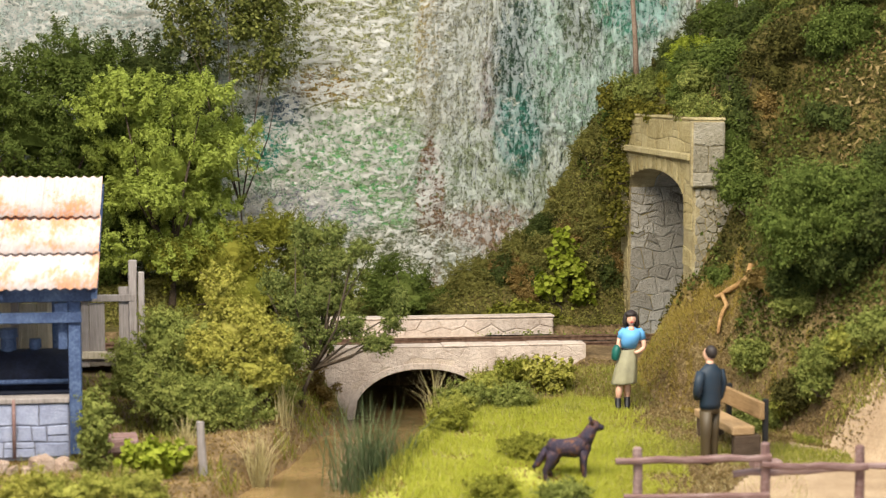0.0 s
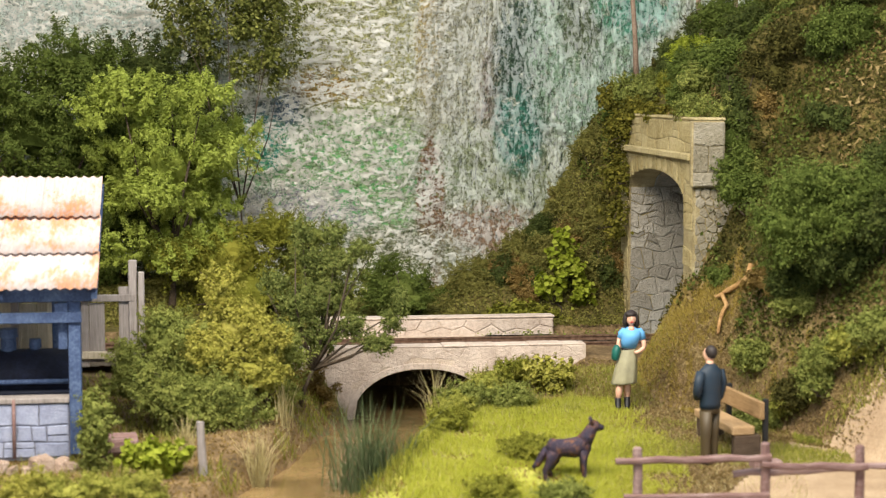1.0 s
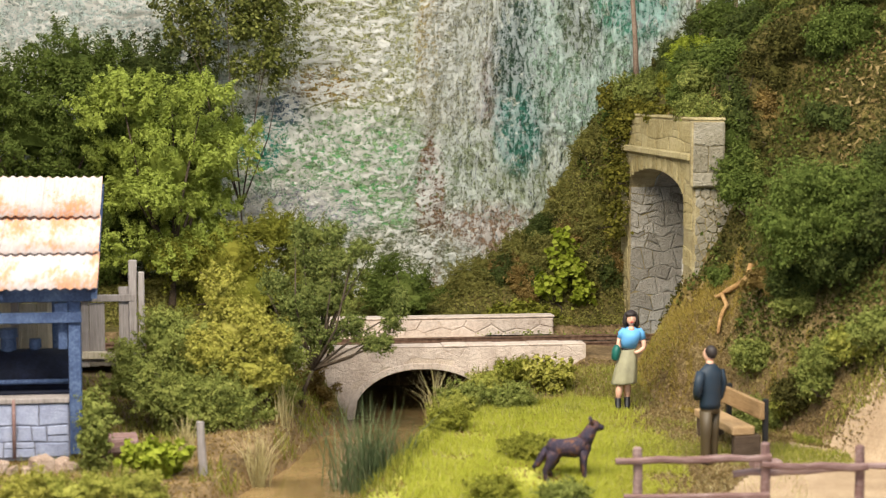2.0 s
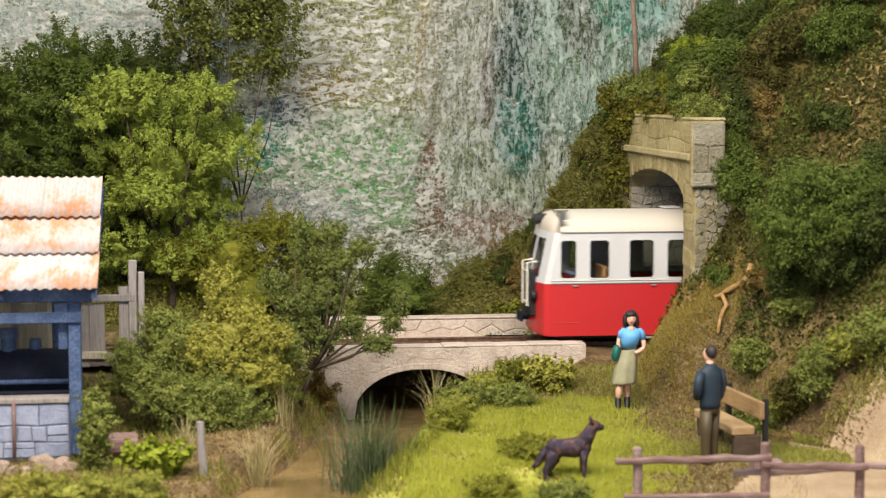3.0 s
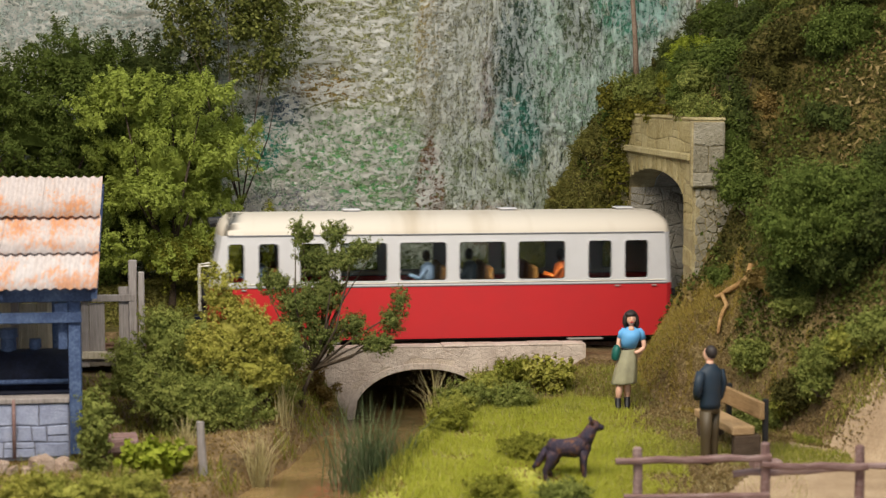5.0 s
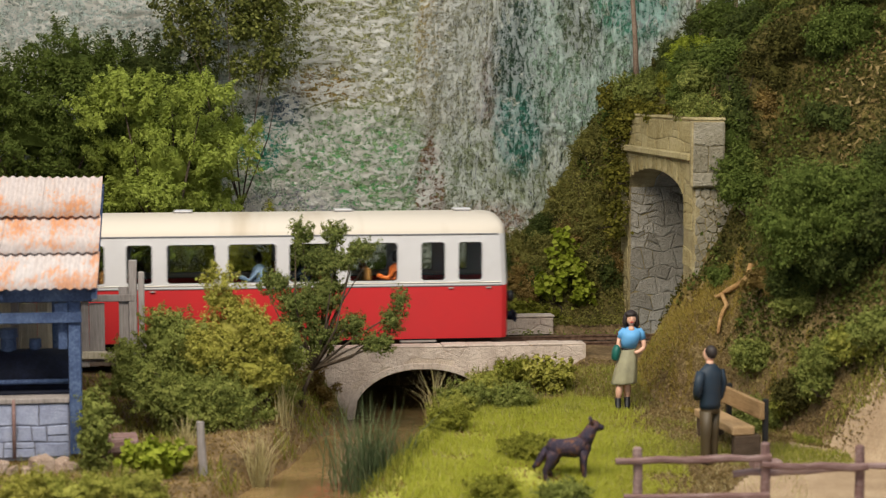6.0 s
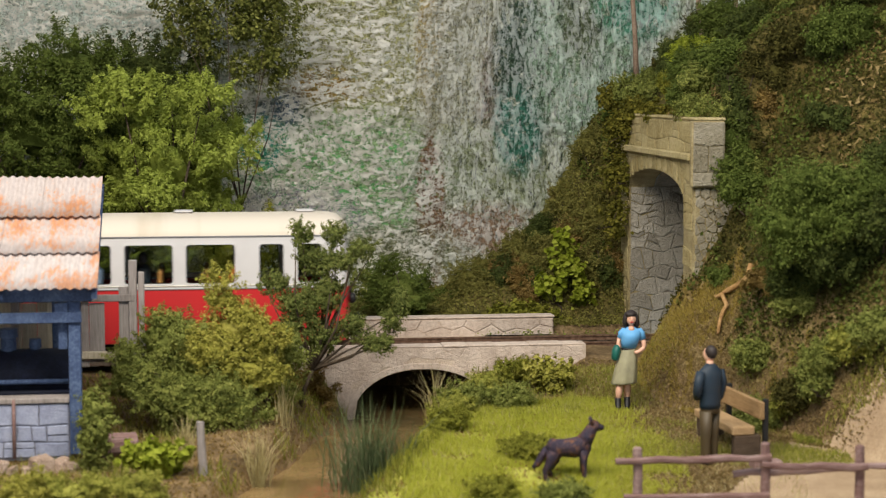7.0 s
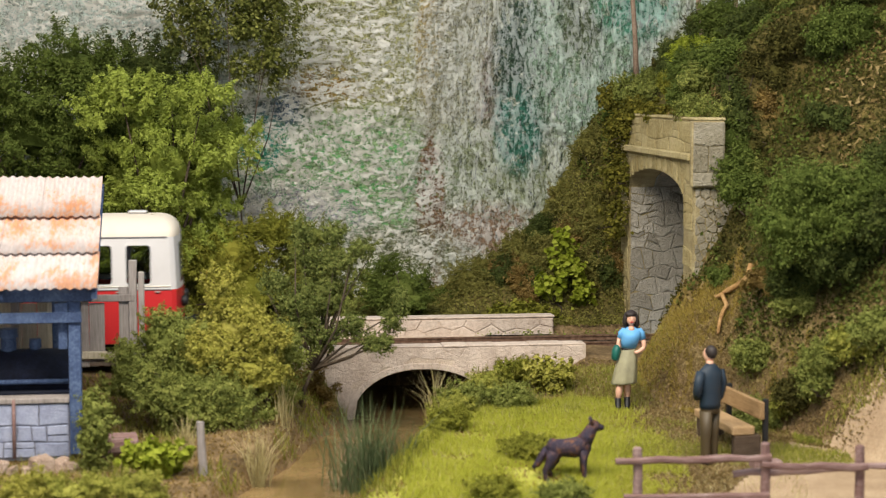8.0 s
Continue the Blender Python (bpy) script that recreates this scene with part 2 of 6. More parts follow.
def water_material():
    g = Graph("brown_water")
    c = g.ramp(g.noise(0.8, 4), [(0.3, (0.12, 0.08, 0.034)), (0.7, (0.27, 0.18, 0.08))])
    g.bump(g.noise(2.2, 3, 0.5, g.stretch(1, 0.5, 1)), 0.03)
    return g.finish(c, 0.12, spec=0.5)


M["water"] = water_material()
M["shirt"] = paint("shirt_paint", (0.16, 0.23, 0.38), 0.6)
M["skin"] = paint("skin_paint", (0.72, 0.42, 0.30), 0.5)
M["hair"] = paint("hair_paint", (0.022, 0.015, 0.014), 0.55)
M["blouse"] = paint("blouse_paint", (0.12, 0.37, 0.70), 0.6, 0.2, 5)
M["skirt"] = paint("skirt_paint", (0.33, 0.31, 0.20), 0.4, 0.4, 5)
M["teal"] = paint("teal_paint", (0.01, 0.11, 0.09), 0.5)
M["jacket"] = paint("jacket_paint", (0.012, 0.026, 0.045), 0.6, 0.3, 5)
M["trousers"] = paint("trousers_paint", (0.065, 0.045, 0.02), 0.5, 0.3, 5)
M["lips"] = paint("lip_paint", (0.5, 0.05, 0.04), 0.5)


def dog_material():
    g = Graph("dog_paint")
    c = g.ramp(g.noise(8, 5, 0.7), [(0.40, (0.02, 0.016, 0.035)), (0.53, (0.05, 0.03, 0.045)), (0.64, (0.17, 0.075, 0.035))])
    g.bump(g.noise(22, 4, 0.7), 0.03)
    return g.finish(c, 0.5, spec=0.3)


M["dog"] = dog_material()
M["leaf_bright"] = leafy("leaf_bright", (0.19, 0.235, 0.035), (0.31, 0.375, 0.07), (0.44, 0.50, 0.12))
M["leaf_dark"] = leafy("leaf_dark", (0.031, 0.044, 0.014), (0.073, 0.095, 0.025), (0.133, 0.155, 0.04))
M["leaf_tall"] = leafy("leaf_tall", (0.032, 0.032, 0.01), (0.076, 0.073, 0.02), (0.155, 0.138, 0.037))
M["leaf_olive"] = leafy("leaf_olive", (0.102, 0.11, 0.017), (0.216, 0.228, 0.034), (0.372, 0.348, 0.06))
M["leaf_mid"] = leafy("leaf_mid", (0.095, 0.122, 0.03), (0.215, 0.245, 0.06), (0.41, 0.42, 0.12))
M["leaf_yellow"] = leafy("leaf_yellow", (0.182, 0.182, 0.03), (0.344, 0.334, 0.066), (0.536, 0.486, 0.132))
M["leaf_mixed"] = leafy("leaf_mixed", (0.144, 0.162, 0.029), (0.3, 0.312, 0.062), (0.504, 0.468, 0.114))
M["leaf_green"] = leafy("leaf_green", (0.046, 0.069, 0.014), (0.104, 0.141, 0.029), (0.198, 0.239, 0.06))
M["leaf_tree"] = leafy("leaf_tree", (0.04, 0.05, 0.012), (0.115, 0.13, 0.028), (0.40, 0.41, 0.12))
M["leaf_ivy"] = leafy("leaf_ivy", (0.057, 0.06, 0.011), (0.144, 0.138, 0.023), (0.287, 0.253, 0.046))
M["leaf_lime"] = leafy("leaf_lime", (0.13, 0.17, 0.015), (0.26, 0.31, 0.03), (0.42, 0.45, 0.08))
M["leaf_brown"] = leafy("leaf_brown", (0.088, 0.055, 0.015), (0.22, 0.149, 0.044), (0.462, 0.33, 0.132))
M["leaf_lean"] = leafy("leaf_lean", (0.06, 0.085, 0.022), (0.15, 0.18, 0.048), (0.30, 0.32, 0.10))
M["leaf_bank"] = leafy("leaf_bank", (0.085, 0.085, 0.022), (0.20, 0.19, 0.05), (0.34, 0.31, 0.095))
M["fuzz"] = leafy("slope_fuzz", (0.176, 0.138, 0.029), (0.385, 0.292, 0.066), (0.572, 0.451, 0.132))
M["leaf_fallen"] = leafy("leaf_fallen", (0.099, 0.068, 0.024), (0.253, 0.182, 0.075), (0.484, 0.374, 0.182), 6.0)
M["grass"] = leafy("grass_fibre", (0.28, 0.302, 0.039), (0.47, 0.493, 0.067), (0.65, 0.616, 0.146), 1.2)
M["dry_grass"] = leafy("dry_grass", (0.3, 0.25, 0.11), (0.48, 0.41, 0.2), (0.66, 0.58, 0.34))
M["reed"] = leafy("reed_green", (0.04, 0.06, 0.025), (0.1, 0.135, 0.06), (0.24, 0.27, 0.15))
M["stones_loose"] = mottled("loose_stones", (0.18, 0.13, 0.1), (0.38, 0.28, 0.22), (0.62, 0.5, 0.42), 4, 30, depth=0.03)

# building helpers -------------------------------------------------------
T_ANG = math.atan(0.128)
TX, TY = math.cos(T_ANG), math.sin(T_ANG)


def on_track(s, v, z=0.0):
    """World place of a point s along the track and v to its far side."""
    return s * TX - v * TY, s * TY + v * TX, z


def thing(name, place=(0, 0, 0), turn=0.0, label="", category="", group="", kind=""):
    ob = new(name)
    ob.matrix_basis = Matrix.Translation([c * K for c in place]) @ pose(0, 0, 0, 0, 0, turn)
    return tagged(ob, label, category, group, kind)


def mats_of(me, material):
    for m in material if isinstance(material, (list, tuple)) else [material]:
        me.materials.append(m)


def part(name, bm, material, parent=None, label="", smooth=False):
    bmesh.ops.scale(bm, vec=(K, K, K), verts=bm.verts)
    bmesh.ops.recalc_face_normals(bm, faces=bm.faces)
    me = bpy.data.meshes.new(name)
    bm.to_mesh(me)
    bm.free()
    mats_of(me, material)
    if smooth:
        me.polygons.foreach_set("use_smooth", [True] * len(me.polygons))
    ob = new(name, me)
    ob.parent = parent
    return tagged(ob, label)


def mesh_np(name, verts, faces, material, parent=None, label="", smooth=False, index=None):
    me = bpy.data.meshes.new(name)
    verts = np.asarray(verts, float) * K
    faces = np.asarray(faces, int)
    n, k = faces.shape
    me.vertices.add(len(verts))
    me.vertices.foreach_set("co", verts.ravel())
    me.loops.add(n * k)
    me.loops.foreach_set("vertex_index", faces.ravel())
    me.polygons.add(n)
    me.polygons.foreach_set("loop_start", np.arange(0, n * k, k))
    me.polygons.foreach_set("use_smooth", [smooth] * n)
    mats_of(me, material)
    if index is not None:
        me.polygons.foreach_set("material_index", np.asarray(index, int))
    me.update(calc_edges=True)
    ob = new(name, me)
    ob.parent = parent
    return tagged(ob, label)


def box(bm, x0, x1, y0, y1, z0, z1, bevel=0.0, mat=0):
    vs = [bm.verts.new((x, y, z)) for x in (x0, x1) for y in (y0, y1) for z in (z0, z1)]
    fs = [bm.faces.new([vs[i] for i in f]) for f in ((0, 1, 3, 2), (4, 6, 7, 5), (0, 4, 5, 1), (2, 3, 7, 6), (0, 2, 6, 4), (1, 5, 7, 3))]
    for f in fs:
        f.material_index = mat
    if bevel:
        edges = {e for f in fs for e in f.edges}
        r = bmesh.ops.bevel(bm, geom=list(edges), offset=bevel, segments=1, affect="EDGES")
        for f in r["faces"]:
            f.material_index = mat
    return vs


def boxed(x0, x1, y0, y1, z0, z1, bevel=0.015):
    bm = bmesh.new()
    box(bm, x0, x1, y0, y1, z0, z1, bevel)
    return bm


def loft(bm, rings, n=12, mat=0, caps=True):
    """rings: (x, y, z, rx, ry), stacked ellipses."""
    prev = None
    for x, y, z, rx, ry in rings:
        ring = [bm.verts.new((x + rx * math.cos(2 * math.pi * i / n), y + ry * math.sin(2 * math.pi * i / n), z)) for i in range(n)]
        if prev:
            for i in range(n):
                bm.faces.new((prev[i], prev[(i + 1) % n], ring[(i + 1) % n], ring[i])).material_index = mat
        elif caps:
            bm.faces.new(ring[::-1]).material_index = mat
        prev = ring
    if caps:
        bm.faces.new(prev).material_index = mat


def tube(bm, pts, radii, n=8, mat=0):
    pts = [Vector(p) for p in pts]
    prev = None
    for i, p in enumerate(pts):
        d = (pts[min(i + 1, len(pts) - 1)] - pts[max(i - 1, 0)]).normalized()
        side = d.cross(Vector((0.31, 0.9, 0.22))).normalized()
        up = side.cross(d)
        r = radii[i] if isinstance(radii, (list, tuple)) else radii
        ring = [bm.verts.new(p + side * r * math.cos(2 * math.pi * k / n) + up * r * math.sin(2 * math.pi * k / n)) for k in range(n)]
        if prev:
            for k in range(n):
                bm.faces.new((prev[k], prev[(k + 1) % n], ring[(k + 1) % n], ring[k])).material_index = mat
        else:
            bm.faces.new(ring[::-1]).material_index = mat
        prev = ring
    bm.faces.new(prev).material_index = mat


def ball(bm, x, y, z, rx, ry, rz, mat=0, u=12, v=8):
    r = bmesh.ops.create_uvsphere(bm, u_segments=u, v_segments=v, radius=1)
    for w in r["verts"]:
        w.co = Vector((x + w.co.x * rx, y + w.co.y * ry, z + w.co.z * rz))
    for f in {f for w in r["verts"] for f in w.link_faces}:
        f.material_index = mat


# ground -----------------------------------------------------------------
def smooth(a, b, x):
    t = np.clip((x - a) / (b - a), 0, 1)
    return t * t * (3 - 2 * t)


def wob(x, y, f, seed):
    """A cheap smooth wobble between about -1 and 1."""
    r = np.random.RandomState(seed)
    out = 0.0
    for k in range(6):
        a, p, w = r.uniform(0, 6.3), r.uniform(0, 6.3), f * r.uniform(0.6, 1.6)
        out = out + np.sin((x * math.cos(a) + y * math.sin(a)) * w + p)
    return out / 3.4


def stream_x(y):
    return np.where(y > -2.5, -0.86, -0.86 + 0.20 * (y + 2.5))


def foot_x(y):
    return np.interp(y, [-14, -10.5, -8.6, -7.2, -6.0, -5.0, -3.8, -2.4, 0], [11.5, 9.3, 7.2, 6.0, 5.15, 4.52, 3.86, 3.62, 3.75])


def ground(x, y):
    x, y = np.asarray(x, float), np.asarray(y, float)
    s, v = x * TX + y * TY, -x * TY + y * TX
    near = -0.30 - 0.30 * smooth(2.5, 4.6, -y) - 0.26 * smooth(4.6, 11.0, -y) - 0.22 * smooth(-3.0, -6.0, x) * smooth(3.5, 7.0, -y)
    near = near + 0.05 * wob(x, y, 1.3, 3) + 0.02 * wob(x, y, 5.0, 4)
    near = near + 0.07 * wob(x, y, 2.3, 15) * smooth(4.5, 6.0, -y) * smooth(0.0, 0.8, x) * smooth(4.2, 3.2, x)
    near = near + 0.2 * smooth(-2.7, -1.8, v) * smooth(2.2, 2.6, s)
    z = np.where(v > 0, -0.14, near)
    # hollow of the stream
    dx = np.abs(x - stream_x(y) + 0.10 * wob(x, y, 1.6, 9)) - 0.78
    hollow = -1.5 + 1.5 * smooth(-0.1, 1.15, dx)
    z = np.where(y < 2.3, np.minimum(z, np.where(hollow > -0.02, 9, hollow)), z)
    # bank behind the track
    rise = np.interp(x, [0, 1.2, 2.3, 2.9, 3.6, 4.5, 5.6, 6.8, 9, 14], [0.25, 0.9, 1.7, 2.8, 4.3, 5.1, 5.9, 6.7, 8.0, 10.0])
    bank = smooth(2.3, 4.4, v) * (rise + 0.22 * wob(x, y, 1.5, 5)) * smooth(-2.5, 0.5, x)
    bank = bank + smooth(2.3, 5.0, v) * smooth(-2, -6, x) * 0.6
    z = np.where(v > 2.0, np.maximum(z, bank), z)
    # hill
    e = np.clip(x - foot_x(y) + 0.16 * wob(x, y, 2.2, 6), 0, 20)
    hill = 3.0 * (1 - np.exp(-e / 1.0)) + 0.45 * e + 0.16 * wob(x, y, 2.6, 7) * smooth(0, 1, e) - 0.95
    hill = np.where(e > 0.01, hill, -5)
    front = smooth(1.45, 2.3, -v)
    outside = np.where(v > 0, -5, hill * front - 5 * (1 - front))
    top = np.maximum(rise - 0.2 + 0.18 * wob(x, y, 1.8, 8), 4.72 + 0.3 * (s - 4.6))
    top = np.where(v > -2.75, np.minimum(top, 4.50 + 2.2 * np.maximum(s - 4.8, 0)), top)
    edge = smooth(4.7, 7.4, s) + (1 - smooth(4.7, 7.4, s)) * smooth(3.1, 2.6, -v)
    inside = hill + np.maximum(top - hill, 0) * smooth(6.6, 2.6, -v) * edge
    z = np.maximum(z, np.where(s < 4.62, outside, inside))
    return z


def on_path(x, y, back=0.0):
    """Where the sandy path climbs along the foot of the slope."""
    return (x > 5.7) & (y < -7.22 - back - 0.53 * (x - 6.0) + 0.12 * wob(x, y, 2.5, 61))


def golden(x, y):
    """The steep slope of dry growth between the portal and the large bush."""
    return (y > -6.6) & (y < -1.9) & (x < foot_x(y) + np.interp(y, [-5.8, -4.4], [0.35, 1.35]) + 0.32 * wob(x, y, 2.0, 64) + 0.22 * wob(x, y, 19.0, 68))


def build_ground():
    xs, ys = np.concatenate([np.arange(-15, 10.95, 0.1), np.arange(11, 24.1, 0.5)]), np.arange(-14, 8.3, 0.1)
    gx, gy = np.meshgrid(xs, ys)
    gz = ground(gx, gy)
    nx, ny = len(xs), len(ys)
    verts = np.stack([gx, gy, gz], -1).reshape(-1, 3)
    i, j = np.meshgrid(np.arange(nx - 1), np.arange(ny - 1))
    a = (j * nx + i).ravel()
    faces = np.stack([a, a + 1, a + nx + 1, a + nx], -1)
    c = verts[faces].mean(1)
    zs = verts[faces][:, :, 2]
    s, v = c[:, 0] * TX + c[:, 1] * TY, -c[:, 0] * TY + c[:, 1] * TX
    keep = ~((zs.max(1) - zs.min(1) > 1.2) & (np.abs(v) < 2.75) & (s > 4.2) & (s < 5.0))
    faces, c, s, v = faces[keep], c[keep], s[keep], v[keep]
    w = wob(c[:, 0], c[:, 1], 2.4, 11)
    idx = np.zeros(len(faces), int)
    lawn = (c[:, 1] < -4.2) & (c[:, 0] > stream_x(c[:, 1]) + 1.35) & (c[:, 0] < np.interp(c[:, 1], [-12, -9, -7, -4.2], [2.2, 3.0, 3.3, 2.6]) + 0.3 * w)
    idx[lawn] = 1
    litter = (c[:, 2] > 0.0) & (c[:, 0] > 3)
    idx[litter] = 2
    high = (c[:, 0] > 3) & (c[:, 2] > 1.6 + 0.5 * w)
    idx[high & ~golden(c[:, 0], c[:, 1])] = 4
    idx[(v > 2.2) & (c[:, 0] < 4.6)] = 4
    sandy = (c[:, 0] > np.interp(c[:, 1], [-14, -10, -8, -6.6], [3.2, 4.2, 5.6, 7.6]) + 0.25 * w) & (c[:, 0] < foot_x(c[:, 1]) - 0.05) & (c[:, 1] < -6.0)
    idx[sandy] = 3
    idx[on_path(c[:, 0], c[:, 1])] = 3
    idx[(c[:, 2] < -0.95)] = 5
    ob = mesh_np("ground", verts, faces, [M[k] for k in ("earth", "turf", "litter", "sand", "moss", "mud")], smooth=True, index=idx)
    tagged(ob, "brown earth, turf and sandy path of a modelled hillside", "ground", kind="structure")
    bm = bmesh.new()
    vs = [bm.verts.new(p) for p in ((-6, -14, -1.22), (2, -14, -1.22), (2, 2.6, -1.22), (-6, 2.6, -1.22))]
    bm.faces.new(vs)
    tagged(part("water", bm, M["water"]), "shallow brown stream water", "stream", kind="structure")


def vnoise(x, y, cell, seed):
    """Value noise between -1 and 1 on a lattice of that cell size."""
    t = np.random.RandomState(seed).uniform(-1, 1, (256, 256))
    x, y = x / cell + 500, y / cell + 500
    i, j = np.floor(x).astype(int), np.floor(y).astype(int)
    u, v = x - i, y - j
    u, v = u * u * (3 - 2 * u), v * v * (3 - 2 * v)
    at = lambda a, b: t[a % 256, b % 256]
    return (at(i, j) * (1 - u) + at(i + 1, j) * u) * (1 - v) + (at(i, j + 1) * (1 - u) + at(i + 1, j + 1) * u) * v


def build_cliff():
    xs, zs = np.concatenate([np.arange(-15, -11.5, 0.3), np.arange(-11.5, 9.5, 0.045), np.arange(9.5, 24.1, 0.5)]), np.arange(-0.6, 10.0, 0.045)
    gx, gz = np.meshgrid(xs, zs)
    rough = np.zeros_like(gx)
    wx, wz = gx + 0.35 * vnoise(gx, gz, 0.8, 31), gz + 0.25 * vnoise(gx, gz, 0.6, 32)
    for k, (cell, amp) in enumerate(((2.2, 0.20), (0.9, 0.07), (0.42, 0.06), (0.22, 0.055), (0.11, 0.06))):
        tall = 1.0 + 0.9 * smooth(-1.5, 1.5, gx)
        n = vnoise(wx, wz / tall, cell, 40 + k)
        rough += amp * (np.abs(n) * 1.2 - 0.4 if k == 3 else n)
    gy = 7.2 - rough - 0.10 * np.clip(gx, 0, 9)
    nx, nz = len(xs), len(zs)
    i, j = np.meshgrid(np.arange(nx - 1), np.arange(nz - 1))
    a = (j * nx + i).ravel()
    faces = np.stack([a, a + 1, a + nx + 1, a + nx], -1)
    ob = mesh_np("backdrop", np.stack([gx, gy, gz], -1).reshape(-1, 3), faces, M["cliff"], smooth=True)
    tagged(ob, "rough plaster rock face painted white, grey and sea green", "rock face", kind="structure")
    # plain boards that close the scene at both ends
    for x0, x1, nm in ((-15.3, -15.0, "wall_west"), (24.0, 24.3, "wall_east")):
        tagged(part(nm, boxed(x0, x1, -14, 8.4, -1.6, 11.0), M["moss"]), "plain dark end board of the diorama", "wall", kind="structure")


# stones -----------------------------------------------------------------
def courses(rng, x0, x1, z0, z1, h, w, jitter, gap=0.011):
    """Irregular stones of a wall: cells round scattered centres, as polygons in its plane, with a joint round each."""
    sites = []
    rows = max(1, round((z1 - z0) / h))
    cols = max(1, round((x1 - x0) / w))
    for j in range(rows):
        for i in range(-1, cols + 1):
            sites.append((x0 + (x1 - x0) * (i + 0.5 * (j % 2) + 0.5 + rng.uniform(-jitter, jitter)) / cols, z0 + (z1 - z0) * (j + 0.5 + rng.uniform(-jitter, jitter)) / rows))
    out = []
    for sx, sz in sites:
        poly = [(x0, z0), (x1, z0), (x1, z1), (x0, z1)]
        for qx, qz in sites:
            if (qx, qz) == (sx, sz) or abs(qx - sx) > 3 * w or abs(qz - sz) > 3 * h:
                continue
            nx, nz = (qx - sx) / w ** 2, (qz - sz) / h ** 2
            m = nx * (sx + qx) / 2 + nz * (sz + qz) / 2 - gap * math.hypot(nx, nz)
            cut = []
            for (ax, az), (bx, bz) in zip(poly, poly[1:] + poly[:1]):
                da, db = nx * ax + nz * az - m, nx * bx + nz * bz - m
                if da <= 0:
                    cut.append((ax, az))
                if da * db < 0:
                    t = da / (da - db)
                    cut.append((ax + (bx - ax) * t, az + (bz - az) * t))
            poly = cut
            if len(poly) < 3:
                break
        if len(poly) >= 3 and max(p[0] for p in poly) - min(p[0] for p in poly) > 0.08:
            out.append(poly)
    return out


def ashlar(rng, x0, x1, z0, z1, h, w, jitter, gap=0.008, gapx=0.0):
    """Roughly coursed stones with wavy, leaning joints; some are split in two."""
    rows, z = [], z0
    while z < z1 - 0.3 * h:
        top = min(z + h * rng.uniform(0.7, 1.35), z1)
        if z1 - top < 0.4 * h:
            top = z1
        rows.append((z, top))
        z = top
    waves = [(rng.uniform(0, 6), rng.uniform(0.7, 1.4) * 2.6 / w) for _ in range(len(rows) + 1)]

    def level(k, x, zz):
        return zz if k in (0, len(rows)) else zz + jitter * math.sin(x * waves[k][1] + waves[k][0])
    out = []
    for k, (a, b) in enumerate(rows):
        x, lean0 = x0, 0.0
        while x < x1 - 0.01:
            nxt = min(x + w * rng.uniform(0.5, 1.6), x1)
            if x1 - nxt < 0.4 * w:
                nxt = x1
            lean1 = 0 if nxt == x1 else rng.uniform(-1, 1) * jitter * 1.2
            g, mid = gap, (x + nxt) / 2
            u = max(g, gapx)
            lo = [(x + u + lean0, level(k, x, a) + g), (mid, level(k, mid, a) + g), (nxt - u + lean1, level(k, nxt, a) + g)]
            hi = [(nxt - u - lean1, level(k + 1, nxt, b) - g), (mid, level(k + 1, mid, b) - g), (x + u - lean0, level(k + 1, x, b) - g)]
            if rng.random() < 0.22 and b - a > 0.16:
                t = rng.uniform(0.4, 0.6)
                cut = [(p[0] + (q[0] - p[0]) * t, p[1] + (q[1] - p[1]) * t) for p, q in zip(lo, hi[::-1])]
                out.append(lo + [(p[0], p[1] - g) for p in cut[::-1]])
                out.append([(p[0], p[1] + g) for p in cut] + hi)
            else:
                out.append(lo + hi)
            x, lean0 = nxt, lean1
    return out


def stone_piece(pts, depth, face):
    """One stone: a slab whose front is a little smaller than its back. face maps (along, up, out) to a place."""
    cx, cz = sum(p[0] for p in pts) / len(pts), sum(p[1] for p in pts) / len(pts)
    bm = bmesh.new()
    rings = []
    for out, k in ((0.0, 1.0), (depth * 0.65, 1.0), (depth, 0.88)):
        rings.append([bm.verts.new(face(cx + (x - cx) * k, cz + (z - cz) * k, out)) for x, z in pts])
    n = len(pts)
    for a, b in zip(rings, rings[1:]):
        for i in range(n):
            bm.faces.new((a[i], a[(i + 1) % n], b[(i + 1) % n], b[i]))
    bm.faces.new(rings[-1])
    return bm


def stones(parent, rng, polys, face, material, depth=0.05):
    for pts in polys:
        part("stone", stone_piece(pts, depth * rng.uniform(0.6, 1.2), face), material, parent)


# bridge -----------------------------------------------------------------
BX0, BX1, BZ0, BZ1 = -4.0, 2.55, -1.5, 0.16
ARCH_C, ARCH_W, ARCH_TOP, ARCH_FOOT = -0.65, 1.36, -0.26, -1.22


def arch_z(x):
    """Height of the bridge's arch over x, a flattened curve."""
    t = (x - ARCH_C) / ARCH_W
    return ARCH_FOOT + (ARCH_TOP - ARCH_FOOT) * math.sqrt(max(0, 1 - abs(t) ** 2.2)) if abs(t) < 1 else -9


